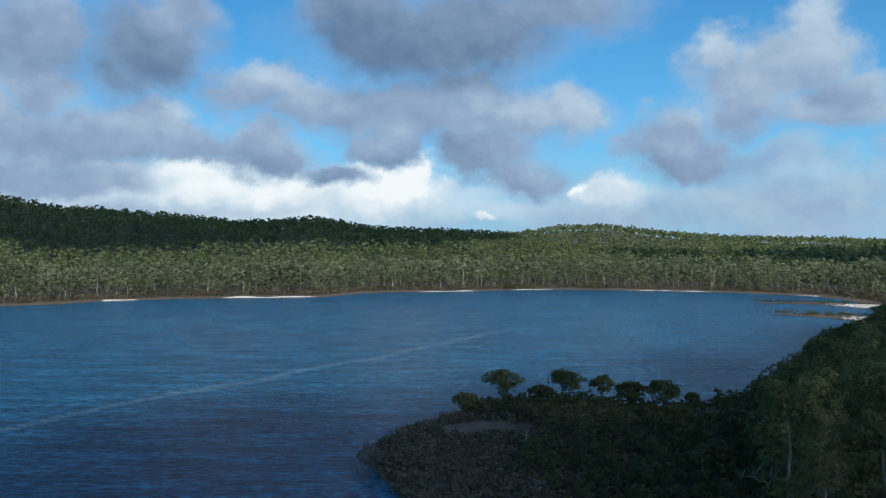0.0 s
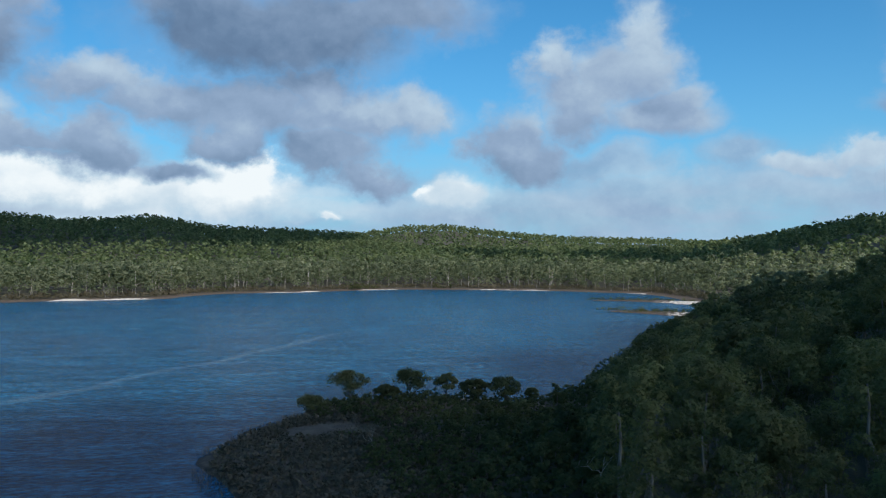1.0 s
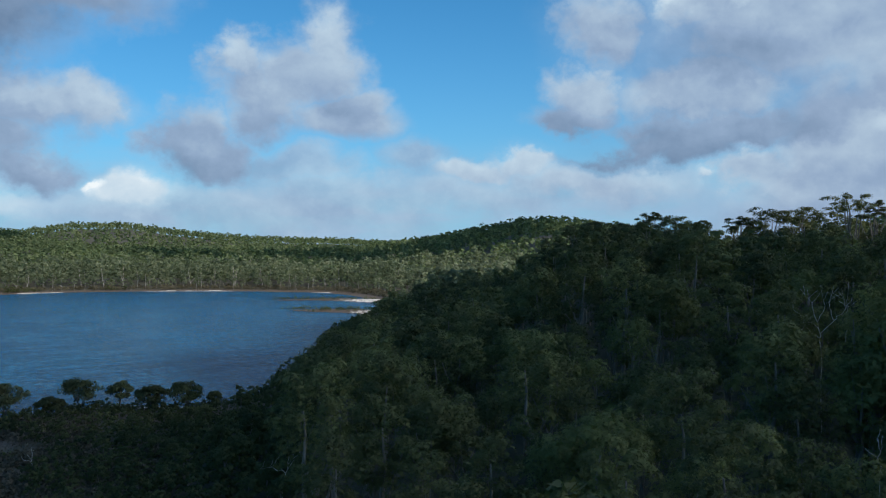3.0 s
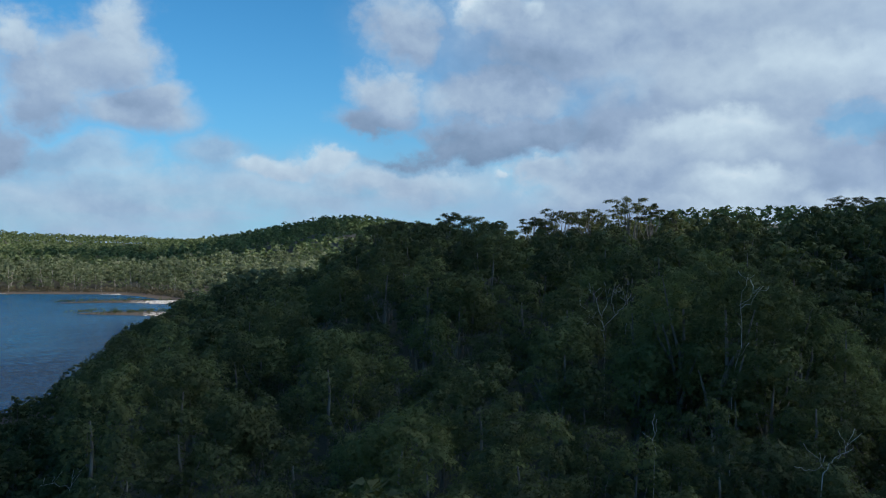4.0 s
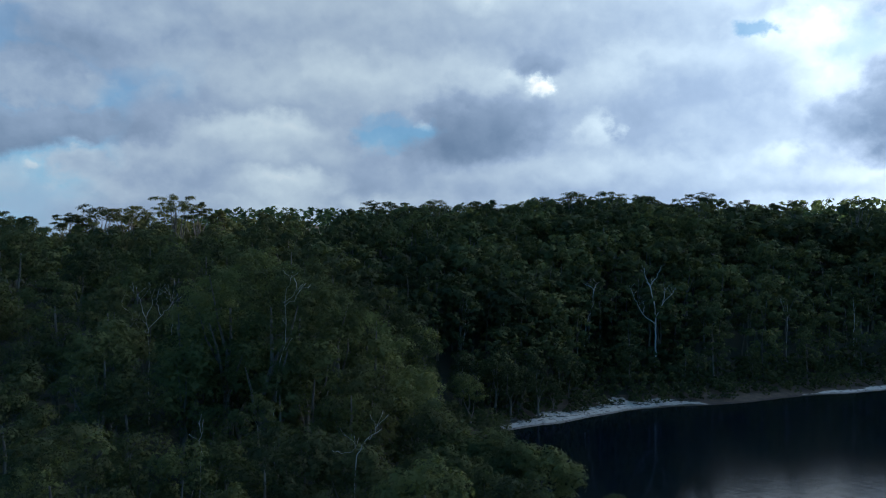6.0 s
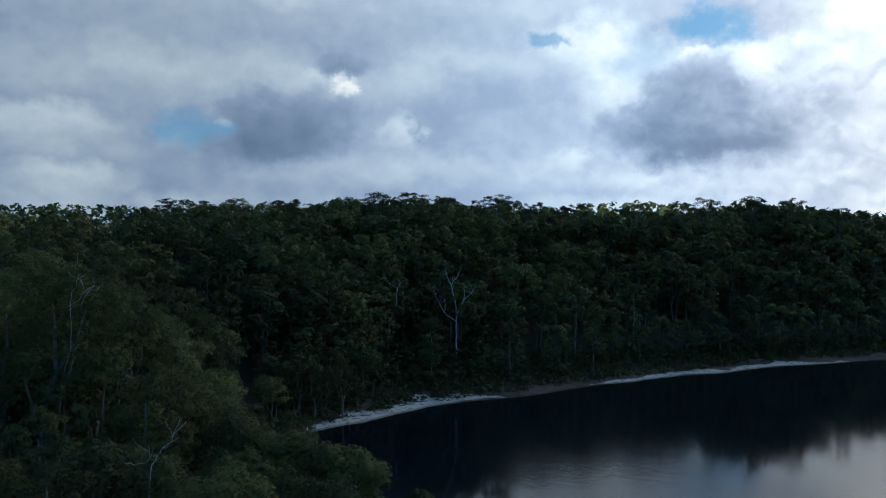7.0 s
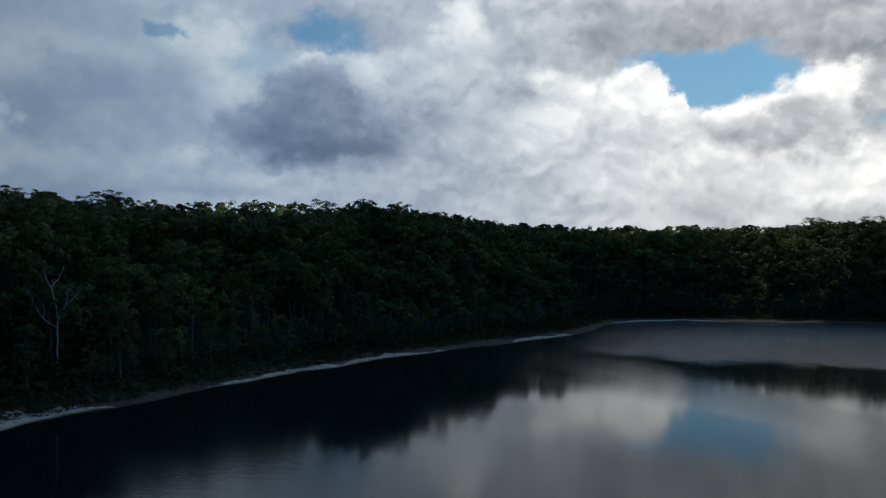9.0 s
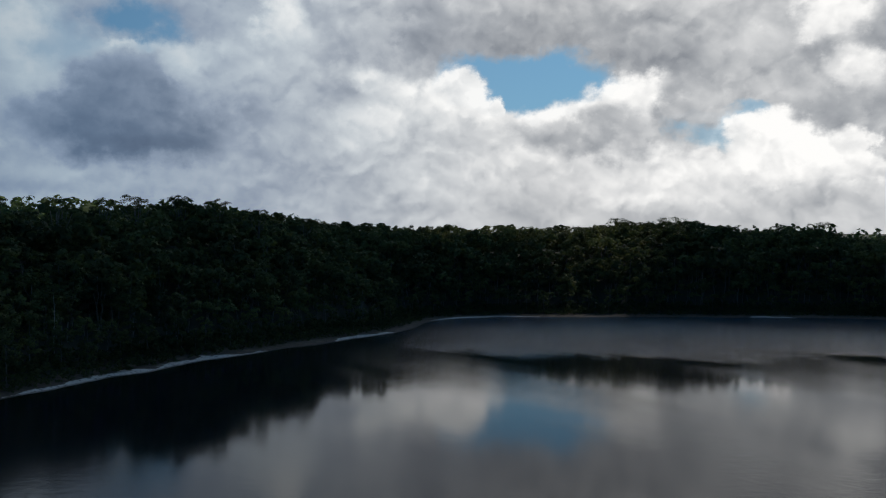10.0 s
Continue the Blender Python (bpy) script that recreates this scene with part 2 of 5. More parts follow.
    haze = g.step(heading, 70.0, 130.0)
    blue = g.mix(haze, blue, g.mix(0.35, g.mix(1.0, blue, (2.2, 1.9, 1.7), "MULTIPLY"), (8.0, 9.5, 11.0)))
    seen = g.mix(cover, blue, cloud)
    back = g.node("ShaderNodeBackground")
    g.plug(back.inputs["Color"], seen)
    back.inputs["Strength"].default_value = 0.1
    g.plug(g.node("ShaderNodeOutputWorld").inputs["Surface"], back.outputs[0])


build_sky()
sun = new("sun", bpy.data.lights.new("sun", "SUN"))
sun.data.energy, sun.data.angle, sun.data.color = 4.8, radians(0.53), (1.0, 0.95, 0.86)
sun_way = Vector((math.sin(radians(SUN_HEADING)) * math.cos(radians(SUN_HEIGHT)), math.cos(radians(SUN_HEADING)) * math.cos(radians(SUN_HEIGHT)), math.sin(radians(SUN_HEIGHT))))
sun.matrix_world = look(sun_way * 100, (0, 0, 0))

# ---- materials ----


def material(name):
    m = bpy.data.materials.new(name)
    m.use_nodes = True
    g = Graph(m.node_tree)
    shader = g.node("ShaderNodeBsdfPrincipled")
    out = g.node("ShaderNodeOutputMaterial")
    g.plug(out.inputs["Surface"], shader.outputs[0])
    return m, g, shader, out


def bump(g, shader, height, strength, distance):
    n = g.node("ShaderNodeBump")
    n.inputs["Strength"].default_value, n.inputs["Distance"].default_value = strength, distance
    g.plug(n.inputs["Height"], height)
    g.plug(shader.inputs["Normal"], n.outputs[0])


def foliage(name, dark, mid, pale, thin=0.47, lace=0.0, mixed=0.22, air=0.44):
    """Leaves: colour by tree (tint attribute or object) and by spray of leaves."""
    m, g, shader, out = material(name)
    tint = g.node("ShaderNodeAttribute", attribute_name="tint").outputs["Fac"]
    one = g.node("ShaderNodeObjectInfo").outputs["Random"]
    spray = g.node("ShaderNodeNewGeometry").outputs["Random Per Island"]
    tree = g.math("FRACT", g.math("ADD", tint, g.math("MULTIPLY", one, 0.999)))
    f = g.math("MULTIPLY_ADD", spray, mixed, g.math("MULTIPLY", tree, 1.0 - mixed))
    # stands of other species
    stand = g.step(g.noise(g.node("ShaderNodeNewGeometry").outputs["Position"], 0.016, 3.0, 0.5), 0.36, 0.64)
    f = g.math("MULTIPLY_ADD", stand, 0.26, g.math("MULTIPLY_ADD", f, 0.8, -0.05), clamp=True)
    colour = g.ramp(f, [(0.0, dark), (0.55, mid), (1.0, pale)])
    g.plug(shader.inputs["Base Color"], colour)
    shader.inputs["Roughness"].default_value = 0.7
    shader.inputs["Specular IOR Level"].default_value = 0.12
    through_leaf = g.node("ShaderNodeBsdfTranslucent")
    g.plug(through_leaf.inputs["Color"], g.mix(1.0, colour, (1.0, 1.12, 0.7), "MULTIPLY"))
    both = g.node("ShaderNodeMixShader")
    both.inputs[0].default_value = thin
    g.plug(both.inputs[1], shader.outputs[0])
    g.plug(both.inputs[2], through_leaf.outputs[0])
    g.plug(out.inputs["Surface"], both.outputs[0])
    if lace:
        # each spray is a loose cluster of small leaves with air between them
        holes = g.noise(g.node("ShaderNodeTexCoord").outputs["Object"], lace, 2.0, 0.55)
        airy = g.node("ShaderNodeMixShader")
        g.plug(airy.inputs[0], g.math("GREATER_THAN", holes, air))
        g.plug(airy.inputs[1], g.node("ShaderNodeBsdfTransparent").outputs[0])
        g.plug(airy.inputs[2], both.outputs[0])
        g.plug(out.inputs["Surface"], airy.outputs[0])
    return m


def bark_material(name, dark, pale):
    m, g, shader, _ = material(name)
    where = g.node("ShaderNodeTexCoord").outputs["Object"]
    streak = g.noise(g.vec("MULTIPLY", where, (6.0, 6.0, 0.8)), 1.0, 5.0, 0.6)
    g.plug(shader.inputs["Base Color"], g.ramp(streak, [(0.3, dark), (0.7, pale)]))
    shader.inputs["Roughness"].default_value = 0.85
    bump(g, shader, streak, 0.4, 0.03)
    return m


GUM_GREENS = ((0.060, 0.068, 0.034), (0.118, 0.124, 0.053), (0.200, 0.200, 0.082))
LEAF = foliage("gum_leaves", *GUM_GREENS, 0.36, lace=8.0, mixed=0.06, air=0.485)
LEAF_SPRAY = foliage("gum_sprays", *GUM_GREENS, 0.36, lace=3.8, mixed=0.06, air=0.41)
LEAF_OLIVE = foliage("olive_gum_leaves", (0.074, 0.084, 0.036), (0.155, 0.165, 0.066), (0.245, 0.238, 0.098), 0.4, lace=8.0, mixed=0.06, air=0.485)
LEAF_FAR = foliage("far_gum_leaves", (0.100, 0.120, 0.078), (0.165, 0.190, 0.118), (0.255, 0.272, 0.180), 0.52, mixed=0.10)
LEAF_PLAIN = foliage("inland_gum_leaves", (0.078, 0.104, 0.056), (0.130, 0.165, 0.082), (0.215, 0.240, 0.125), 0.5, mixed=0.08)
LEAF_SHRUB = foliage("shrub_leaves", (0.046, 0.058, 0.030), (0.088, 0.102, 0.046), (0.140, 0.142, 0.075))
LEAF_DRY = foliage("dry_scrub", (0.10, 0.085, 0.06), (0.16, 0.14, 0.10), (0.22, 0.19, 0.14))
REED = foliage("reed_blades", (0.072, 0.062, 0.048), (0.110, 0.094, 0.073), (0.155, 0.132, 0.104), 0.3)
BARK = bark_material("gum_bark", (0.08, 0.07, 0.055), (0.24, 0.21, 0.175))
PALE_BARK = bark_material("paperbark", (0.17, 0.155, 0.135), (0.42, 0.40, 0.36))
DEADWOOD = bark_material("bleached_deadwood", (0.30, 0.28, 0.25), (0.58, 0.55, 0.51))


def ground_material():
    m, g, shader, _ = material("forest_floor")
    where = g.node("ShaderNodeNewGeometry").outputs["Position"]
    patch, grain = g.noise(where, 0.08, 5.0, 0.6), g.noise(where, 2.5, 5.0, 0.6)
    f = g.math("MULTIPLY_ADD", grain, 0.5, g.math("MULTIPLY", patch, 0.5))
    g.plug(shader.inputs["Base Color"], g.ramp(f, [(0.3, (0.03, 0.028, 0.018)), (0.5, (0.05, 0.046, 0.028)), (0.72, (0.075, 0.064, 0.042))]))
    shader.inputs["Roughness"].default_value = 0.95
    bump(g, shader, grain, 0.6, 0.2)
    return m


def shore_material():
    """White quartz sand, peat and dry grass by the sand attribute, wet at the water's edge."""
    m, g, shader, _ = material("lake_shore")
    where = g.node("ShaderNodeNewGeometry").outputs["Position"]
    sand = g.node("ShaderNodeAttribute", attribute_name="sand").outputs["Fac"]
    patch, grain = g.noise(where, 0.5, 5.0, 0.65), g.noise(where, 9.0, 4.0, 0.6)
    white = g.ramp(grain, [(0.3, (0.44, 0.39, 0.34)), (0.7, (0.68, 0.63, 0.57))])
    wrack = g.step(g.noise(where, 1.1, 4.0, 0.6), 0.55, 0.62)
    white = g.mix(g.math("MULTIPLY", wrack, 0.8), white, (0.10, 0.08, 0.06))
    peat = g.ramp(patch, [(0.3, (0.035, 0.027, 0.02)), (0.5, (0.070, 0.050, 0.034)), (0.75, (0.135, 0.100, 0.066))])
    f = g.step(g.math("MULTIPLY_ADD", g.math("SUBTRACT", patch, 0.5), 0.9, sand), 0.42, 0.55)
    colour = g.mix(f, peat, white)
    level = g.split(where)[2]
    damp = g.step(g.math("MULTIPLY_ADD", patch, 0.08, level), 0.09, 0.2)
    colour = g.mix(damp, g.mix(1.0, colour, (0.45, 0.4, 0.36), "MULTIPLY"), colour)
    g.plug(shader.inputs["Base Color"], colour)
    shader.inputs["Roughness"].default_value = 0.9
    bump(g, shader, grain, 0.5, 0.05)
    return m


def water_material():
    m, g, shader, _ = material("lake_water")
    where = g.node("ShaderNodeNewGeometry").outputs["Position"]
    x, y, z = g.split(where)
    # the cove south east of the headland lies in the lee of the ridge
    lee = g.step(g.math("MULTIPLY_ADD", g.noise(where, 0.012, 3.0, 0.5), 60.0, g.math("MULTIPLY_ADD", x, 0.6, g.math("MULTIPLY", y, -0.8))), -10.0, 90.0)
    gusts = g.noise(g.vec("MULTIPLY", where, (0.006, 0.02, 1.0)), 1.0, 4.0, 0.6)
    wave = g.noise(g.vec("MULTIPLY", where, (0.52, 0.95, 1.0)), 1.0, 4.0, 0.6)
    chop = g.noise(g.vec("MULTIPLY", where, (1.5, 3.4, 1.0)), 1.0, 3.0, 0.6)
    rise = g.math("MULTIPLY_ADD", wave, 1.0, g.math("MULTIPLY", chop, 0.3))
    # breaths of wind that reach into the cove, in long bands
    breeze = g.step(g.noise(g.vec("MULTIPLY", where, (0.006, 0.022, 1.0)), 1.0, 3.0, 0.5), 0.44, 0.62)
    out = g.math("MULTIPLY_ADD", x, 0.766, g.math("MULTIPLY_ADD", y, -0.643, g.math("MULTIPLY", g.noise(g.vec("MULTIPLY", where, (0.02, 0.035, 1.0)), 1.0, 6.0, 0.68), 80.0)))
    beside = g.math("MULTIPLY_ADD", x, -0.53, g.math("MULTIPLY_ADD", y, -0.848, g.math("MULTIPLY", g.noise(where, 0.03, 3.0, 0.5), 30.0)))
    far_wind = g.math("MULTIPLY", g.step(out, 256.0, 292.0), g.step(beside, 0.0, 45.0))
    breeze = g.math("MAXIMUM", g.math("MULTIPLY", breeze, 0.8), far_wind)
    size = g.math("MULTIPLY", g.math("SUBTRACT", 1.0, g.math("MULTIPLY", lee, g.math("MULTIPLY_ADD", breeze, -0.022, 0.9945))), g.math("MULTIPLY_ADD", g.step(gusts, 0.35, 0.65), 0.6, 0.5))
    rise = g.math("MULTIPLY", rise, size)
    # fine ripples that cross the cove
    along, across = g.math("MULTIPLY_ADD", x, 0.85, g.math("MULTIPLY", y, -0.52)), g.math("MULTIPLY_ADD", x, 0.52, g.math("MULTIPLY", y, 0.85))
    ripple = g.noise(g.join(g.math("MULTIPLY", along, 0.9), g.math("MULTIPLY", across, 0.16), 0.0), 1.0, 3.0, 0.6)
    rise = g.math("MULTIPLY_ADD", g.math("MULTIPLY", ripple, lee), g.math("MULTIPLY_ADD", far_wind, 0.26, g.math("MULTIPLY_ADD", breeze, 0.013, 0.004)), rise)
    bump(g, shader, rise, 1.0, 1.0)
    # open water has the sky's blue put into its colour, the sheltered cove is near black
    open_tint = g.ramp(gusts, [(0.35, (0.005, 0.044, 0.104)), (0.65, (0.007, 0.063, 0.140))])
    # bright crests and dark troughs are put into the colour by wave height
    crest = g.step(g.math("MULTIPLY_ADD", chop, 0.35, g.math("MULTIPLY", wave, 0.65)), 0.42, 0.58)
    open_tint = g.mix(crest, g.mix(1.0, open_tint, (0.42, 0.54, 0.62), "MULTIPLY"), g.mix(1.0, open_tint, (2.2, 1.8, 1.55), "MULTIPLY"))
    # sheen of cat's-paw patches that the wind roughens, put into the colour
    paw_sheen = g.noise(g.vec("MULTIPLY", where, (0.05, 0.21, 1.0)), 1.0, 6.0, 0.68)
    open_tint = g.mix(1.0, open_tint, g.ramp(paw_sheen, [(0.34, (0.52, 0.57, 0.64)), (0.5, (0.98, 1.0, 1.0)), (0.66, (1.7, 1.58, 1.46))]), "MULTIPLY")
    # a long line of foam drifting with the wind
    foam = 0.0
    for (ax, ay), (bx, by), width in (((-110.0, 62.0), (29.0, 316.0), 1.5),):
        reach = math.hypot(bx - ax, by - ay)
        ux, uy = (bx - ax) / reach, (by - ay) / reach
        across = g.math("ADD", g.math("MULTIPLY_ADD", x, -uy, ax * uy - ay * ux), g.math("MULTIPLY", y, ux))
        along = g.math("ADD", g.math("MULTIPLY_ADD", x, ux, -ax * ux - ay * uy), g.math("MULTIPLY", y, uy))
        across = g.math("ABSOLUTE", g.math("MULTIPLY_ADD", g.math("SUBTRACT", g.noise(where, 0.03, 3.0, 0.5), 0.5), 16.0, across))
        ends = g.math("MULTIPLY", g.step(along, -60.0, 20.0), g.step(along, reach + 10.0, reach - 40.0))
        foam = g.math("MAXIMUM", foam, g.math("MULTIPLY", ends, g.step(across, width * 1.8, width * 0.2)))
    foam = g.math("MULTIPLY", foam, g.step(g.noise(where, 0.7, 3.0, 0.6), 0.3, 0.65))
    open_tint = g.mix(g.math("MULTIPLY", foam, 0.5), open_tint, (0.13, 0.19, 0.24))
    # the far wind band's paler blue puts reflected sky into the base colour
    g.plug(shader.inputs["Base Color"], g.mix(lee, open_tint, g.mix(far_wind, (0.002, 0.007, 0.013), (0.016, 0.042, 0.072))))
    g.plug(shader.inputs["Roughness"], g.math("MULTIPLY_ADD", lee, g.math("MULTIPLY_ADD", breeze, 0.08, -0.125), 0.19))
    g.plug(shader.inputs["Specular IOR Level"], g.math("MULTIPLY_ADD", far_wind, 0.25, g.math("MULTIPLY_ADD", lee, 0.22, 0.09)))
    shader.inputs["IOR"].default_value = 1.33
    return m


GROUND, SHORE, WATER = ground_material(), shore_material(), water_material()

# ---- plan of the lake: heading and distance of the water's edge, going round it ----
FAR_SHORE = [(26.5, 372), (27.4, 430), (26.5, 520), (23.7, 594), (20.7, 614), (17.3, 636), (11.9, 649), (6.3, 649), (1.8, 617), (-4.0, 600),
             (-6.6, 565), (-8.1, 543), (-14.4, 541), (-17.9, 537), (-21.3, 529), (-24.6, 507), (-27.6, 498), (-40, 470), (-65, 430), (-95, 400),
             (-130, 390), (-165, 400), (-190, 400)]
COVE_SHORE = [(-207, 390), (-214, 379), (-228, 362), (-234, 348), (-236, 324), (-237.4, 294), (-244, 252), (-251, 220), (-258.5, 191),
              (-263.8, 174), (-267.2, 164), (-273.5, 152), (-277, 141), (-282, 130)]
HEADLAND_SHORE = [(-281.5, 118), (-278, 92), (-270, 62), (-250, 42), (-210, 30), (-150, 26), (-90, 28), (-50, 36), (-16, 58), (-2.5, 80), (-3.0, 96),
                  (-4.9, 112), (-4.8, 120), (-2.6, 133), (0.6, 146), (3.3, 161), (8.2, 164), (13, 162), (16.5, 160), (19.5, 174), (21.5, 205), (23.5, 265), (25, 330)]


def polar(heading, far):
    a = np.radians(heading)
    return np.stack([np.sin(a) * far, np.cos(a) * far], -1)


def smooth_ring(points, pieces):
    p = np.array(points)
    n, rows = len(p), []
    for i in range(n):
        a, b, c, d = p[i - 1], p[i], p[(i + 1) % n], p[(i + 2) % n]
        for k in range(pieces):
            t = k / pieces
            rows.append(0.5 * (2 * b + (c - a) * t + (2 * a - 5 * b + 4 * c - d) * t * t + (3 * b - a - 3 * c + d) * t ** 3))
    return np.array(rows)


SHORE_RING = smooth_ring([polar(a, d) for a, d in FAR_SHORE + COVE_SHORE + HEADLAND_SHORE], 5)


def inland(p):
    """Distance from the water's edge, positive on land."""
    p = np.asarray(p, float)
    a, b = SHORE_RING, np.roll(SHORE_RING, -1, 0)
    near, crossings = np.full(len(p), 1e9), np.zeros(len(p), int)
    for (ax, ay), (bx, by) in zip(a, b):
        ex, ey = bx - ax, by - ay
        px, py = p[:, 0] - ax, p[:, 1] - ay
        t = np.clip((px * ex + py * ey) / (ex * ex + ey * ey), 0, 1)
        near = np.minimum(near, (px - t * ex) ** 2 + (py - t * ey) ** 2)
        if ay != by:
            hit = ((ay > p[:, 1]) != (by > p[:, 1])) & (p[:, 0] < ax + (p[:, 1] - ay) * ex / (by - ay))
            crossings += hit
    return np.sqrt(near) * np.where(crossings % 2 == 1, -1, 1)


def ease(v, low, high):
    t = np.clip((v - low) / (high - low), 0, 1)
    return t * t * (3 - 2 * t)


def waves(p, size, seed):
    """Cheap smooth variation between -1 and 1."""
    r = np.random.RandomState(seed)
    total = np.zeros(len(p))
    for k in range(5):
        a, s = r.uniform(0, 2 * np.pi), size * r.uniform(0.6, 1.6)
        total += np.sin((p[:, 0] * np.cos(a) + p[:, 1] * np.sin(a)) * 2 * np.pi / s + r.uniform(0, 6.3))
    return total / 3.0


# crest of the hills behind the far shore: heading, height of the bare ground
NORTH_RIDGE = [(-180, 60), (-60, 115), (-27.7, 102), (-24.6, 87), (-19.6, 78), (-13.0, 66), (-8.5, 73), (-5.1, 57), (0, 51), (4.4, 44), (7.5, 24), (12, 8), (26, 8), (30, 12), (180, 20)]
DISTANT_HILL = [(-180, 0), (2, 45), (6, 80), (8.2, 92), (9.5, 90), (10.8, 93), (14, 76), (19, 56), (26, 48), (33, 40), (45, 30), (60, 60), (64, 70), (75, 75), (180, 60)]
EAST_KNOLL = [(-180, 0), (26, 0), (29, 8), (31, 14), (34, 24), (37, 33), (39.7, 31), (44, 20), (50, 0), (180, 0)]


# the canopy's outline above the lake's near shore: heading, height of the treetops in degrees above the eye
TREE_LINE = [(19.3, -9.45), (20.0, -8.53), (21.9, -6.6), (22.7, -5.5), (24.6, -4.85), (25.9, -4.4), (27.7, -4.2), (29.2, -3.8), (31.5, -3.4), (33.0, -2.9), (34.1, -2.4),
             (36.4, -2.0), (38.0, -0.5), (39.1, 0.7), (40.1, 1.65), (42.0, 1.85), (50.0, 1.9), (56.0, 2.2), (61.0, 2.4), (64.0, 2.4), (70.5, 3.0), (80.0, 3.1), (84.0, 3.5)]
# the same above the cove
RIDGE_LINE = [(66.0, 2.9), (70.5, 3.1), (76.0, 3.25), (80.0, 3.2), (84.5, 3.75), (88.0, 3.65), (92.0, 3.7), (95.0, 3.1), (98.0, 2.8), (103.0, 2.5), (105.7, 3.2), (109.0, 3.3), (112.4, 2.9),
              (116.0, 2.25), (120.0, 1.9), (125.0, 1.8), (135.0, 1.7), (138.0, 2.0), (142.0, 2.0), (145.5, 1.4), (149.0, 1.6), (151.0, 0.9), (158.0, 0.8)]


def table(heading, rows):
    return np.interp(heading, [r[0] for r in rows], [r[1] for r in rows])


def ground_height(p, s=None):
    p = np.asarray(p, float)
    s = inland(p) if s is None else s
    far = np.hypot(p[:, 0], p[:, 1])
    a = np.degrees(np.arctan2(p[:, 0], p[:, 1]))
    land = np.minimum(s * 0.06, 0.7) + ease(s, 10, 60) * 1.0
    # headland hill
    hill = 19.0 * ease(a, 31, 42) * (1 - ease(a, 62, 76)) * ease(far, 62, 190) * (1 - 0.7 * ease(far, 230, 330))
    # ridge behind the cove
    ridge = (24.2 + 3.0 * np.exp(-((a - 87) / 6.5) ** 2) + 5.0 * np.exp(-((a - 108.5) / 4.5) ** 2) + 6 * np.exp(-((a - 140) / 5) ** 2) + 3.5 * np.exp(-((a - 148.5) / 2.5) ** 2)) * ease(s, 6, 82) * ease(a, 61, 71) * (1 + 0.05 * waves(p, 160, 3))
    ridge = np.where(a < -150, 20.0 * ease(s, 6, 120), ridge) * ease(far, 50, 120)
    # gentle rise north of the lake, then the hills
    plain = ease(far, 640, 1150) * 16.0 * (1 - ease(np.abs(a), 60, 80))
    north = ease(far, 850, 1550) * np.maximum(table(a, NORTH_RIDGE) - 16, 0)
    distant = ease(far, 1500, 2600) * np.maximum(table(a, DISTANT_HILL) - 16, 0)
    behind = (39.0 + 4.0 * np.exp(-((a - 100.5) / 4) ** 2)) * ease(far, 330, 640) * ease(a, 50, 61) * (1 - 0.5 * ease(a, 104, 118)) * ease(s, 60, 200)
    knoll = ease(far, 520, 900) * np.maximum(table(a, EAST_KNOLL), 0)
    rough = waves(p, 90, 5) * 0.8 * ease(s, 25, 90) + waves(p, 420, 6) * 2.5 * ease(far, 700, 1300)
    z = land + np.maximum(np.maximum(hill, ridge), behind) + np.maximum(north, np.maximum(distant, knoll)) + plain + rough
    return np.where(s > 0, np.maximum(z, np.minimum(s * 0.05, 0.5)), np.maximum(s * 0.10, -5.0))


# ---- mesh helpers ----


def mesh_from(name, verts, tris, attributes=None, smooth=False, normals=None):
    verts, tris = np.asarray(verts, np.float32), np.asarray(tris, np.int32)
    me = bpy.data.meshes.new(name)
    me.vertices.add(len(verts))
    me.vertices.foreach_set("co", verts.ravel())
    me.loops.add(tris.size)
    me.loops.foreach_set("vertex_index", tris.ravel())
    me.polygons.add(len(tris))
    me.polygons.foreach_set("loop_start", np.arange(0, tris.size, tris.shape[1], dtype=np.int32))
    if smooth:
        me.polygons.foreach_set("use_smooth", np.ones(len(tris), bool))
    for key, values in (attributes or {}).items():
        me.attributes.new(key, "FLOAT", "POINT").data.foreach_set("value", np.asarray(values, np.float32))
    if normals is not None:
        # leaves of one spray are shaded as part of the round clump that they grow on
        me.polygons.foreach_set("use_smooth", np.ones(len(tris), bool))
        me.attributes.new("custom_normal", "FLOAT_VECTOR", "POINT").data.foreach_set("vector", np.asarray(normals, np.float32).ravel())
    me.update(calc_edges=True)
    return me


def part_mesh(name, me, mat, parent=None, label=""):
    """Links a mesh as one object, under a thing or at top level."""
    if not me.materials:
        me.materials.append(mat)
    ob = new(name, me)
    if parent is not None:
        ob.parent = parent
    return tagged(ob, label) if label else ob


def joined(pieces):
    verts, tris, base = [], [], 0
    for v, t in pieces:
        verts.append(v)
        tris.append(np.asarray(t) + base)
        base += len(v)
    return np.concatenate(verts), np.concatenate(tris)


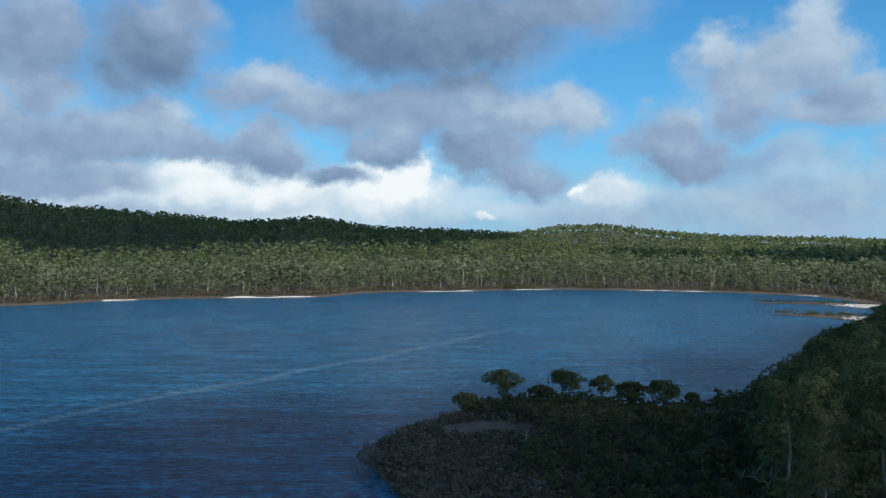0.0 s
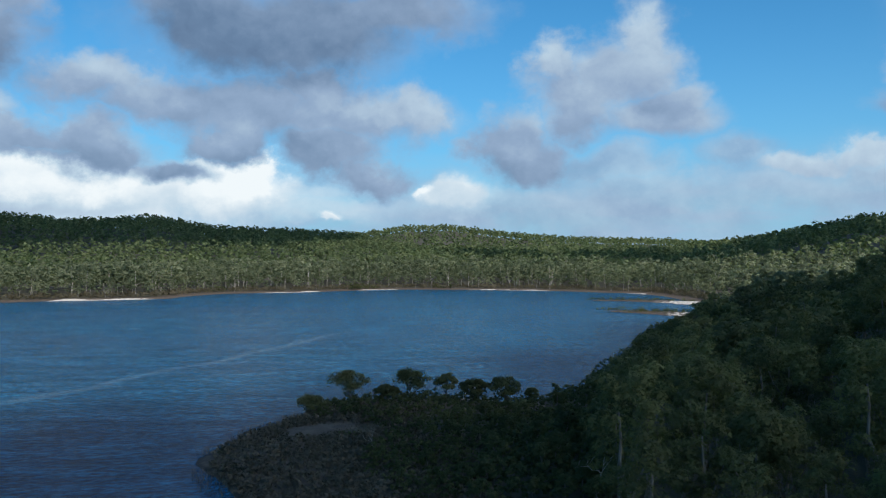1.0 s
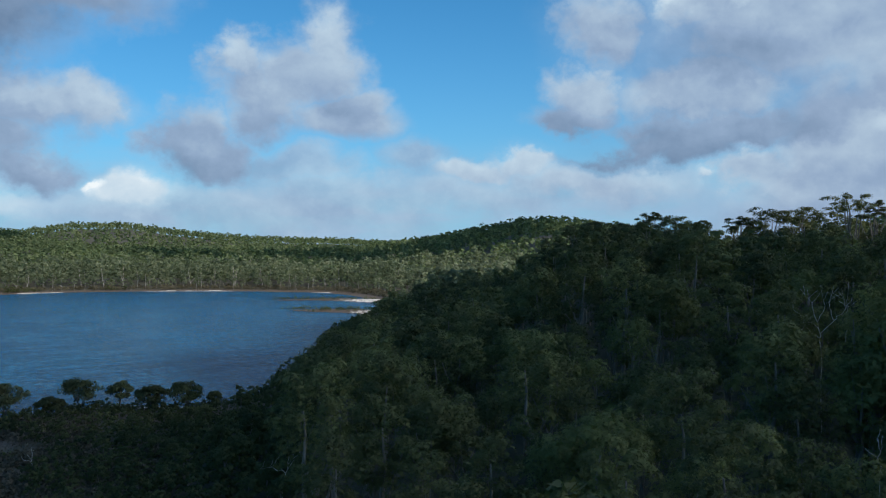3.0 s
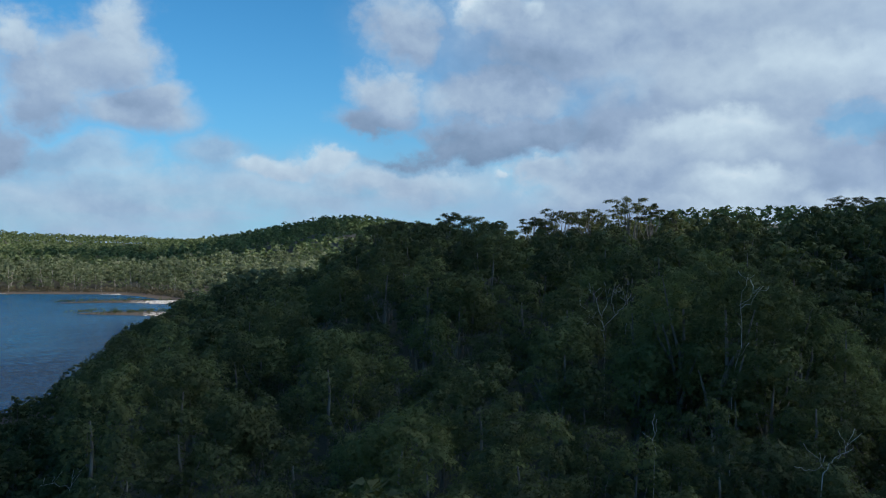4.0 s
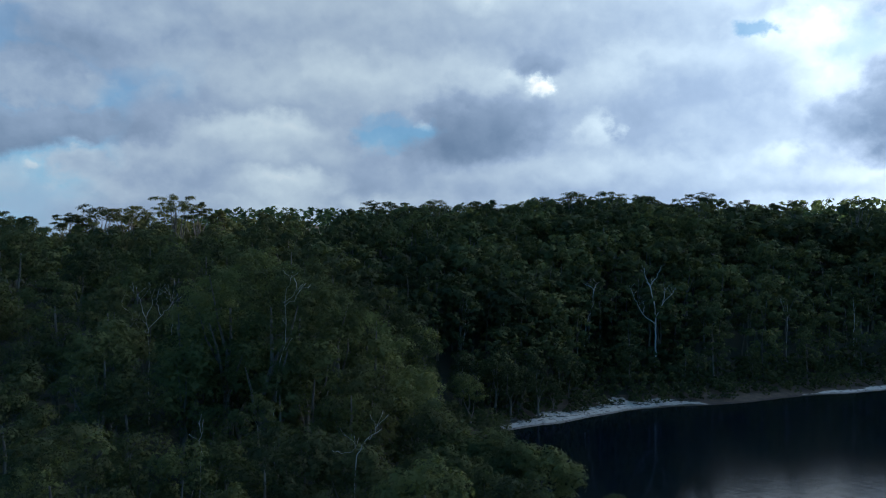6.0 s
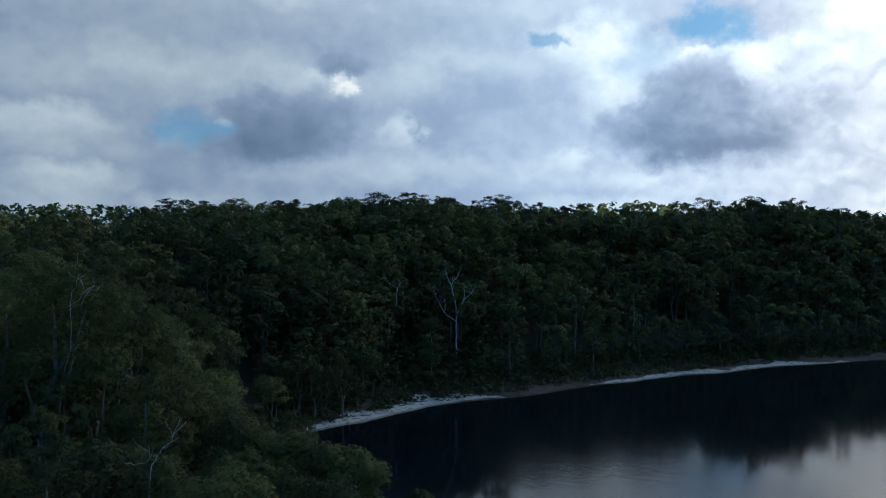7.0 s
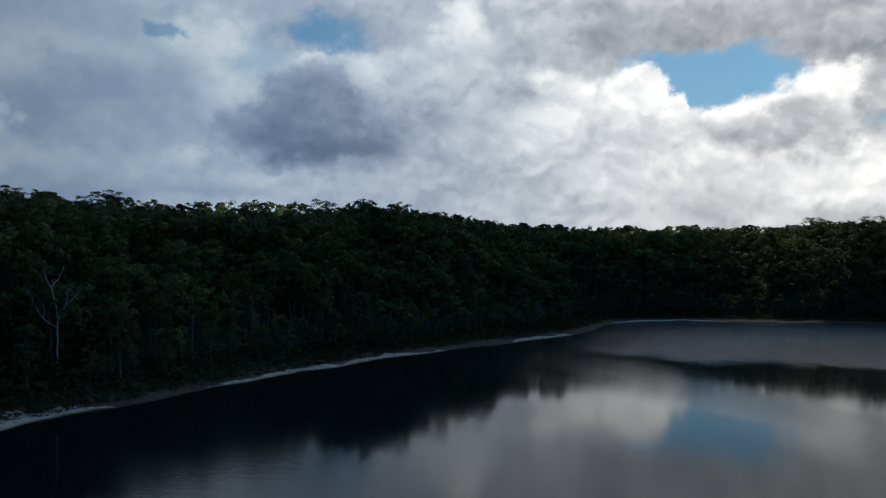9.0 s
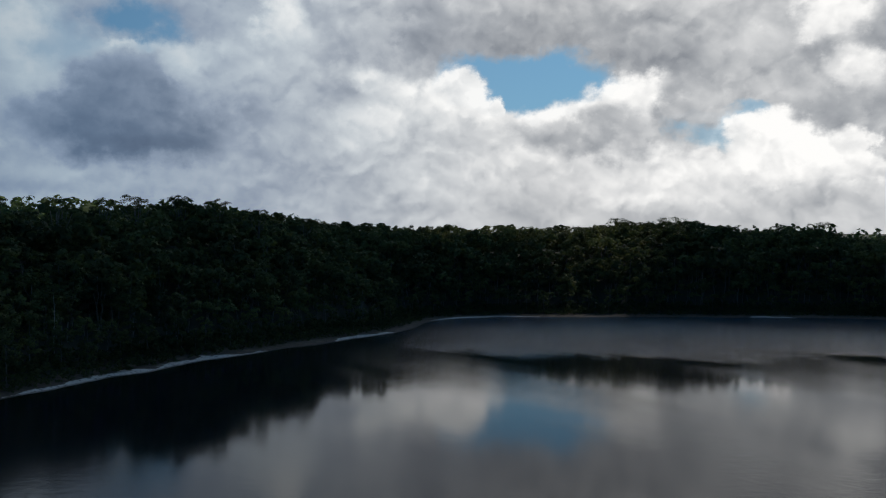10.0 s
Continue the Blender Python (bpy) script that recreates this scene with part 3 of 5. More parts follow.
def tube(path, radii, sides=6):
    """A tapered limb along a path, as vertices and triangles."""
    path = np.asarray(path, float)
    way = np.gradient(path, axis=0)
    way /= np.linalg.norm(way, axis=1)[:, None] + 1e-9
    side = np.cross(way, (0.31, 0.95, 0.05))
    side /= np.linalg.norm(side, axis=1)[:, None] + 1e-9
    up = np.cross(way, side)
    a = np.arange(sides) * 2 * np.pi / sides
    verts = (path[:, None] + np.asarray(radii)[:, None, None] * (np.cos(a)[None, :, None] * side[:, None] + np.sin(a)[None, :, None] * up[:, None])).reshape(-1, 3)
    tris = []
    for i in range(len(path) - 1):
        for k in range(sides):
            p, q = i * sides + k, i * sides + (k + 1) % sides
            tris += [(p, q, p + sides), (q, q + sides, p + sides)]
    tip = (len(path) - 1) * sides
    tris += [(tip, tip + k, tip + k + 1) for k in range(1, sides - 1)]
    return verts, np.array(tris)


def bent(a, b, rng, sway=0.08, steps=5, sag=0.0):
    t = np.linspace(0, 1, steps)[:, None]
    a, b = np.asarray(a, float), np.asarray(b, float)
    reach = np.linalg.norm(b - a)
    p = a + (b - a) * t + rng.normal(0, sway * reach, (steps, 3)) * (t * (1 - t) * 2.5)
    p[:, 2] += sag * reach * (t * (1 - t))[:, 0] * 4
    return p


def sprays(centres, radii, count, size, rng, flat=0.8, folded=True, loose=0.36, puffs=5):
    """Sprays of leaves on the small puffs that make up round clumps: folded leaf shapes or single triangles."""
    verts, tris, normals, base = [], [], [], 0
    middle = np.mean(centres, axis=0)
    for c, r in zip(centres, radii):
        n = max(3, int(count * (r / np.mean(radii)) ** 2))
        # puffs sit on the upper side of the clump
        b = rng.normal(size=(puffs, 3))
        b[:, 2] = np.abs(b[:, 2]) * 0.9 - 0.25
        b /= np.linalg.norm(b, axis=1)[:, None]
        k = rng.randint(puffs, size=n)
        heart, girth = b[k] * 0.58 * r, r * rng.uniform(0.42, 0.60, puffs)[k][:, None]
        d = rng.normal(size=(n, 3))
        d[:, 2] += 0.5
        d[:, 2] = np.where(d[:, 2] < -0.5, -d[:, 2], d[:, 2])
        d /= np.linalg.norm(d, axis=1)[:, None]
        shell = np.where(rng.rand(n, 1) < 0.8, rng.uniform(0.82, 1.06, (n, 1)), rng.uniform(0.2, 0.8, (n, 1)))
        at = c + (heart + d * girth * shell) * (1, 1, flat)
        face = d + rng.normal(0, loose, (n, 3)) + (0, 0, 0.3)
        face /= np.linalg.norm(face, axis=1)[:, None]
        u = np.cross(face, rng.normal(size=(n, 3)))
        u /= np.linalg.norm(u, axis=1)[:, None]
        v = np.cross(face, u)
        long = size * rng.uniform(0.6, 1.35, (n, 1))
        wide = long * rng.uniform(0.6, 0.95, (n, 1))
        if folded:
            q = np.stack([at - u * long, at - v * wide - face * 0.2 * wide, at + u * long, at + v * wide - face * 0.2 * wide], 1)
            i = np.arange(n)[:, None] * 4
            t = np.concatenate([i + (0, 1, 2), i + (0, 2, 3)])
        else:
            q = np.stack([at - u * long - v * wide, at + u * long - v * wide * 0.6, at + v * wide * 1.4], 1)
            t = np.arange(n)[:, None] * 3 + (0, 1, 2)
        tris.append(t + base)
        verts.append(q.reshape(-1, 3))
        base += n * q.shape[1]
        away = at - middle
        away /= np.linalg.norm(away, axis=1)[:, None] + 1e-6
        bulge = 0.6 * d + 0.35 * b[k] + 0.25 * away + rng.normal(0, 0.08, (n, 3))
        bulge /= np.linalg.norm(bulge, axis=1)[:, None]
        normals.append(np.repeat(bulge, q.shape[1], axis=0))
    return np.concatenate(verts), np.concatenate(tris), np.concatenate(normals)


def tree_shape(seed, tall, wide, clumps, per, size, sort="round", folded=True, sides=6, limbs=6, apart=False, puffy=1.0, loose=0.36, puffs=5):
    """One tree: (trunk with limbs), (crown). Heights in metres."""
    rng = np.random.RandomState(seed)
    lean = rng.normal(0, 0.05, 2) * tall
    if sort == "umbrella":
        low, high = 0.78, 0.96
    elif sort == "shrub":
        low, high = 0.25, 0.85
    elif sort == "tall":
        low, high = 0.38, 0.92
    else:
        low, high = 0.30, 0.88
    centres, radii = [], []
    for k in range(clumps):
        f = (k + 0.5) / clumps
        z = low + (high - low) * f
        if sort == "round":
            # a dome of clumps, with a few lower ones inside
            rho = math.sqrt(f)
            z = 0.60 + 0.29 * (1 - f) if k % 5 else 0.52
            spread = 0.46 * wide * rho * rng.uniform(0.85, 1.1)
        elif sort == "umbrella":
            spread = 0.5 * wide * (0.3 + 0.7 * rng.rand()) * (1.2 - 0.5 * f)
        else:
            spread = 0.5 * wide * math.sqrt(max(0.05, 1 - ((z - 0.52) / 0.5) ** 2)) * (0.35 + 0.65 * math.sqrt(rng.rand()))
        a = k * 2.4 + rng.uniform(-0.6, 0.6)
        centres.append((math.cos(a) * spread + lean[0] * z, math.sin(a) * spread + lean[1] * z, tall * z))
        radii.append(wide * rng.uniform(0.15, 0.24) * puffy)
    centres, radii = np.array(centres), np.array(radii)
    fork = tall * (0.45 if sort == "umbrella" else 0.3)
    girth = 0.018 * tall + 0.05
    top = (lean[0] * 0.85, lean[1] * 0.85, tall * 0.76)
    spine = bent((0, 0, -0.6), top, rng, 0.025, 7)
    pieces = [tube(spine, np.linspace(girth, girth * 0.2, 7), sides)]
    for k in rng.permutation(clumps)[:limbs]:
        c = centres[k]
        f = np.clip((c[2] / tall) * 0.62, 0.2, 0.7)
        start = spine[0] + (spine[-1] - spine[0]) * f
        start = spine[np.argmin(np.abs(spine[:, 2] - start[2]))]
        pieces.append(tube(bent(start, c, rng, 0.07, 4, 0.06), np.linspace(girth * 0.5, girth * 0.12, 4), max(3, sides - 2)))
    flat = 0.5 if sort == "umbrella" else 0.85
    wood = pieces if apart else joined(pieces)
    return wood, sprays(centres, radii, per, size, rng, flat, folded, loose, puffs)


def strewn(shapes, places, sizes, turns, which, stretch=None):
    """Many trees as one pair of meshes: trunks and crowns (arrays)."""
    out = []
    for k in (0, 1):
        verts, tris, tint, normals, base = [], [], [], [], 0
        for j, shape in enumerate(shapes):
            rows = np.nonzero(which == j)[0]
            if not len(rows):
                continue
            v, t = shape[k][:2]
            c, s = np.cos(turns[rows])[:, None], np.sin(turns[rows])[:, None]
            m = sizes[rows][:, None]
            h = m if stretch is None else m * stretch[rows][:, None]
            x, y, z = v[:, 0][None], v[:, 1][None], v[:, 2][None]
            q = np.stack([(x * c - y * s) * m, (x * s + y * c) * m, z * h], -1) + places[rows][:, None]
            verts.append(q.reshape(-1, 3))
            if k == 1:
                x, y, z = (shape[k][2][:, j][None] for j in range(3))
                normals.append(np.stack([x * c - y * s, x * s + y * c, z + 0 * c], -1).reshape(-1, 3))
            tris.append((t[None] + (np.arange(len(rows)) * len(v))[:, None, None]).reshape(-1, 3) + base)
            tint.append(np.repeat((rows * 0.618034) % 1.0, len(v)))
            base += len(rows) * len(v)
        out.append((np.concatenate(verts), np.concatenate(tris), {"tint": np.concatenate(tint)}, np.concatenate(normals) if k else None))
    return out

# ---- ground, water, shore ----


def build_ground():
    a = np.radians(np.arange(0, 360, 0.9))
    far = 10 * (4800 / 10) ** np.linspace(0, 1, 165)
    p = np.stack([np.outer(far, np.sin(a)), np.outer(far, np.cos(a))], -1).reshape(-1, 2)
    z = ground_height(p)
    n = len(a)
    verts = np.concatenate([np.c_[p, z], [[0, 0, float(ground_height([[0.0, 0.0]])[0])]]])
    i = (np.arange(len(far) - 1)[:, None] * n + np.arange(n)[None]).ravel()
    j = (np.arange(len(far) - 1)[:, None] * n + (np.arange(n)[None] + 1) % n).ravel()
    tris = np.concatenate([np.c_[i, i + n, j + n], np.c_[i, j + n, j], np.c_[np.full(n, len(verts) - 1), np.arange(n), (np.arange(n) + 1) % n]])
    ob = part_mesh("ground", mesh_from("ground", verts, tris, smooth=True), GROUND)
    tagged(ob, "sandy forest floor with leaf litter round the lake", "ground", kind="structure")


def build_water():
    a = np.radians(np.arange(0, 360, 3.0))
    verts = [(0, 0, 0)]
    for far in (150, 400, 720):
        verts += [(math.sin(b) * far, math.cos(b) * far, 0) for b in a]
    n, tris = len(a), []
    for k in range(n):
        q = (k + 1) % n
        tris.append((0, 1 + q, 1 + k))
        for r in range(2):
            o = 1 + r * n
            tris += [(o + k, o + q, o + n + q), (o + k, o + n + q, o + n + k)]
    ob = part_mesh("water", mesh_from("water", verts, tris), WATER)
    tagged(ob, "dark blue lake water with small wind ripples", "water", kind="structure")


# white sand on the shore: heading from, heading to, share of sand
SAND_STRETCHES = [(-22.2, -19.3, 0.62), (-15.2, -7.6, 1.0), (-3.2, 1.9, 0.55), (4.2, 8.0, 0.66), (14.8, 18.2, 0.6), (22.3, 24.2, 0.6), (-1.5, 2.6, 0.8), (11.5, 15.5, 0.8), (77, 94.0, 1.0), (96.0, 116.5, 1.0), (117.5, 122.8, 1.0), (123.6, 133, 1.0), (145, 148.5, 1.0)]


def ring_rows(ring, spacing):
    step = np.linalg.norm(np.diff(np.concatenate([ring, ring[:1]]), axis=0), axis=1)
    along = np.concatenate([[0], np.cumsum(step)])
    s = np.arange(0, along[-1], spacing)
    closed = np.concatenate([ring, ring[:1]])
    p = np.stack([np.interp(s, along, closed[:, 0]), np.interp(s, along, closed[:, 1])], -1)
    w = np.roll(p, -1, 0) - np.roll(p, 1, 0)
    w /= np.linalg.norm(w, axis=1)[:, None]
    side = np.stack([w[:, 1], -w[:, 0]], -1)
    if np.median(inland(p[::20] + side[::20] * 3)) < 0:
        side = -side
    return p, side


def build_shore():
    p, side = ring_rows(SHORE_RING, 3.0)
    n = len(p)
    far = np.hypot(p[:, 0], p[:, 1])
    head = np.degrees(np.arctan2(p[:, 0], p[:, 1]))
    sandy = np.zeros(n)
    for low, high, share in SAND_STRETCHES:
        inside = np.minimum(head - low, high - head) / (0.25 * (high - low))
        sandy = np.maximum(sandy, share * np.clip(inside, 0, 1) * (0.85 + np.where(head > 70, 0.22, 0.35) * waves(p, 17, 15) + np.where(head > 70, 0.14, 0.0) * waves(p, 6, 16)) * ((far > 300) | ((head > 70) & (far > 122)) | ((far > 140) & (low in (-1.5, 11.5)))))
    wobble = waves(p, 23, 11) * 1.1 + waves(p, 8, 12) * 0.5
    profile = [(-5, -0.7), (-1.0, -0.12), (0.4, 0.06), (1.8, 0.28), (4.0, 0.55), (7.5, 0.80), (11.0, 0.95), (16.0, 0.35)]
    width = 1.0 + 0.25 * waves(p, 37, 13)
    verts, sand = [], []
    for k, (s, z) in enumerate(profile):
        q = p + side * (s * (width if s > 0 else 1) + wobble)[:, None]
        lift = z + (waves(q, 5, 20 + k) * 0.06 if s > 1 else 0)
        verts.append(np.c_[q, np.full(n, z) if s <= 1 else lift])
        sand.append(np.clip(sandy * 1.6 - 0.09 * max(s, 0) * np.where((far > 300) & (head < 60), np.where(head < -7.5, 1.25, 2.3), np.where(head > 95, 3.6, 2.1)), 0, 1))
    m, tris = len(profile), []
    for k in range(m - 1):
        i, j = np.arange(n), (np.arange(n) + 1) % n
        tris += [np.c_[k * n + i, k * n + j, (k + 1) * n + j], np.c_[k * n + i, (k + 1) * n + j, (k + 1) * n + i]]
    me = mesh_from("shore", np.concatenate(verts), np.concatenate(tris), {"sand": np.concatenate(sand)}, smooth=True)
    tagged(part_mesh("shore", me, SHORE), "white sand beaches and brown peaty margin of the lake", "shore", kind="structure")


def build_sandbar(points, wide, high, sandy):
    """A low spit of sand and peat that runs into the lake."""
    rng = np.random.RandomState(len(points))
    path = np.array([polar(a, d) for a, d in points])
    t = np.linspace(0, len(path) - 1, 40)
    c = np.stack([np.interp(t, np.arange(len(path)), path[:, k]) for k in (0, 1)], -1)
    w = np.gradient(c, axis=0)
    w /= np.linalg.norm(w, axis=1)[:, None]
    side = np.stack([-w[:, 1], w[:, 0]], -1)
    taper = np.sqrt(np.linspace(0.03, 1, 40))[:, None]
    verts, sand = [], []
    for s, z in ((-1, -0.4), (-0.8, 0.05), (-0.35, 0.8), (0.1, 1.0), (0.6, 0.7), (0.85, 0.05), (1, -0.4)):
        jitter = 1 + rng.normal(0, 0.12, (40, 1))
        verts.append(np.c_[c + side * s * wide * taper * jitter, (z * high * np.where(z > 0, taper, 1) * (1 + rng.normal(0, 0.1, (40, 1))))])
        sand.append(np.linspace(sandy[0], sandy[1], 40))
    tris = []
    for k in range(6):
        i = np.arange(39)
        tris += [np.c_[k * 40 + i, k * 40 + i + 1, (k + 1) * 40 + i + 1], np.c_[k * 40 + i, (k + 1) * 40 + i + 1, (k + 1) * 40 + i]]
    me = mesh_from("sandbar", np.concatenate(verts), np.concatenate(tris), {"sand": np.concatenate(sand)}, smooth=True)
    tagged(part_mesh("sandbar", me, SHORE), "low dark spit with white sand running into the lake", "sandbar", "spits at the lake's far corner", "structure")


build_ground()
build_water()
build_shore()
build_sandbar([(20.4, 508), (22.5, 512), (24.5, 510), (27.5, 490)], 15.0, 0.9, (-0.1, 0.60))
build_sandbar([(21.5, 418), (23.2, 414), (25.2, 408), (28.0, 396)], 15.0, 1.0, (-0.3, 0.64))

# ---- woods ----


def scatter(seed, spacing, low, high, near, far, keep):
    """Jittered places between two headings and two distances, where keep(p, s, heading, distance) holds: xyz and distance inland."""
    rng = np.random.RandomState(seed)
    c = polar(np.linspace(low, high, 60), np.full(60, far))
    c = np.concatenate([c, polar(np.linspace(low, high, 60), np.full(60, near))])
    x, y = np.meshgrid(np.arange(c[:, 0].min(), c[:, 0].max(), spacing), np.arange(c[:, 1].min(), c[:, 1].max(), spacing))
    p = np.stack([x.ravel(), y.ravel()], -1) + rng.uniform(-0.45, 0.45, (x.size, 2)) * spacing
    d, a = np.hypot(p[:, 0], p[:, 1]), np.degrees(np.arctan2(p[:, 0], p[:, 1]))
    a = np.where(a < low - 1, a + 360, a)
    ok = (d > near) & (d < far) & (a > low) & (a < high)
    p, d, a = p[ok], d[ok], a[ok]
    s = inland(p)
    ok = keep(p, s, a, d)
    p, s, a, d = p[ok], s[ok], a[ok], d[ok]
    return np.c_[p, ground_height(p, s)], s, a, d, rng


def stuff(name, data, mat, label, category):
    v, t, extra, normals = data
    ob = part_mesh(name, mesh_from(name, v, t, extra, normals=normals), mat)
    return tagged(ob, label, category, kind="stuff")


NEAR_SHAPES = [tree_shape(100 + k, 14.5, 7.3, 15, 150, 0.235, "round", False, 6, 2, True, 1.42, 0.28, 6) for k in range(5)] + [tree_shape(120 + k, 17.0, 6.2, 16, 130, 0.235, "tall", False, 6, 2, True, 1.35, 0.28, 6) for k in range(3)]
MID_SHAPES = [tree_shape(140 + k, 14.5, 7.6, 11, 50, 0.40, ("round", "full")[k % 2], False, 3, 1, False, 1.42, 0.26, 4) for k in range(4)] + [tree_shape(150 + k, 17.0, 7.2, 11, 50, 0.40, "tall", False, 3, 1, False, 1.35, 0.26, 4) for k in range(3)]


SMALL_SHAPES = [tree_shape(160 + k, 15.0, 8.0, 8, 40, 0.54, ("full", "round", "umbrella")[k % 3], False, 3, 1, False, 1.45, 0.2, 3) for k in range(5)]


def tree_thing(name, shapes, place, size, turn, label, category, group, leaf=None, stretch=1.0):
    """A tree standing on the ground: trunk with limbs, crown."""
    root = new(name)
    root.matrix_world = pose(*place, 0, 0, math.degrees(turn)) @ Matrix.Diagonal((size, size, size * stretch, 1))
    part_mesh("trunk", shapes[0], BARK, root, "pale grey bark")
    for limb in shapes[2:]:
        part_mesh("limb", limb, BARK, root)
    part_mesh("crown", shapes[1], leaf or LEAF, root)
    return tagged(root, label, category, group)


def as_meshes(shape, name):
    wood, (cv, ct, normals) = shape
    return [mesh_from(name + "_trunk", *wood[0], smooth=True), mesh_from(name + "_crown", cv, ct, normals=normals)] + [mesh_from(name + "_limb", *w, smooth=True) for w in wood[1:]]


def build_near_forest():
    def keep(p, s, a, d):
        return (s > 2.5) & (a > 22.3 + 3.6 * ease(d, 100, 220)) & ((s > 6) | (a > 40)) & ((d < 236) | (a < 39) | (a > 64))
    q, s, a, d, rng = scatter(7, 5.9, 18, 84, 14, 330, keep)
    size = rng.uniform(0.58, 1.2, len(q)) * (0.85 + 0.25 * ease(d, 60, 180))
    size *= 0.55 + 0.45 * ease(s, 2, 22)
    size *= 1 - 0.10 * ease(d, 150, 185)
    top = EYE_HEIGHT + d * np.tan(np.radians(table(a, TREE_LINE) + 1.6 * ease(d, 235, 260) * (a > 27) * (a < 40))) - q[:, 2]
    size = np.minimum(size, np.maximum(top / 15.6, 0.12) * rng.uniform(0.84, 1.0, len(q)))
    turn = rng.uniform(0, 6.28, len(q))
    order = np.argsort(np.where(d < 40, 1000 - d, d))
    meshes = [as_meshes(shape, "gum_tree") for shape in NEAR_SHAPES]
    for i in order[:300]:
        k = rng.randint(len(meshes))
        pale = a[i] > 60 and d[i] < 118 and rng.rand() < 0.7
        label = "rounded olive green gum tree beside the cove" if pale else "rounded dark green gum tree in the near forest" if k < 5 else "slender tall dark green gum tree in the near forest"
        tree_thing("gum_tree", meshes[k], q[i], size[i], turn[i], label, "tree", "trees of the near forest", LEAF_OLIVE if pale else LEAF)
    rest = order[300:]
    which = rng.randint(len(MID_SHAPES), size=len(rest))
    trunks, crowns = strewn(MID_SHAPES, q[rest], size[rest], turn[rest], which)
    stuff("hillside_trunks", trunks, BARK, "grey trunks and limbs of the hillside forest", "tree trunks")
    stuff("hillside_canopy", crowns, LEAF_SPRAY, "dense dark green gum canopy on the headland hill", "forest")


def build_cove_forest():
    def keep(p, s, a, d):
        before_dead_trees = (s < 34) & (((np.abs(a - 89) < 1.5) & (d < 184)) | ((np.abs(a - 84.8) < 0.8) & (d < 182)))
        return (s > 9) & (s < 140) & (d > 120) & ~before_dead_trees
    q, s, a, d, rng = scatter(8, 6.0, 66, 160, 120, 560, lambda p, s, a, d: keep(p, s, a, d) & ((s < 105) | (waves(p, 13, 65) > 0)) & ((a > 84) | (d > 330) | (a > 76) & (s > 7) & (d > 130)))
    size = rng.uniform(0.72, 1.22, len(q)) * (0.45 + 0.65 * ease(s, 5, 32))
    top = EYE_HEIGHT + d * np.tan(np.radians(table(a, RIDGE_LINE))) - q[:, 2]
    size = np.minimum(size, np.maximum(top / 15.6, 0.2) * rng.uniform(0.74, 1.06, len(q)))
    turn = rng.uniform(0, 6.28, len(q))
    near = d < 245
    for rows, shapes, name in ((near, MID_SHAPES, "cove"), (~near, SMALL_SHAPES, "ridge")):
        m = int(rows.sum())
        which = rng.randint(len(shapes), size=m)
        _, crowns = strewn(shapes, q[rows], size[rows], turn[rows], which)
        edge = rows & (s < 45)
        trunks, _ = strewn(shapes, q[edge], size[edge], turn[edge], rng.randint(len(shapes), size=int(edge.sum())))
        stuff(name + "_trunks", trunks, BARK, "grey trunks of the forest edge behind the cove", "tree trunks")
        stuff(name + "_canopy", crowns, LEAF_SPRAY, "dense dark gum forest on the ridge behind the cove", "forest")


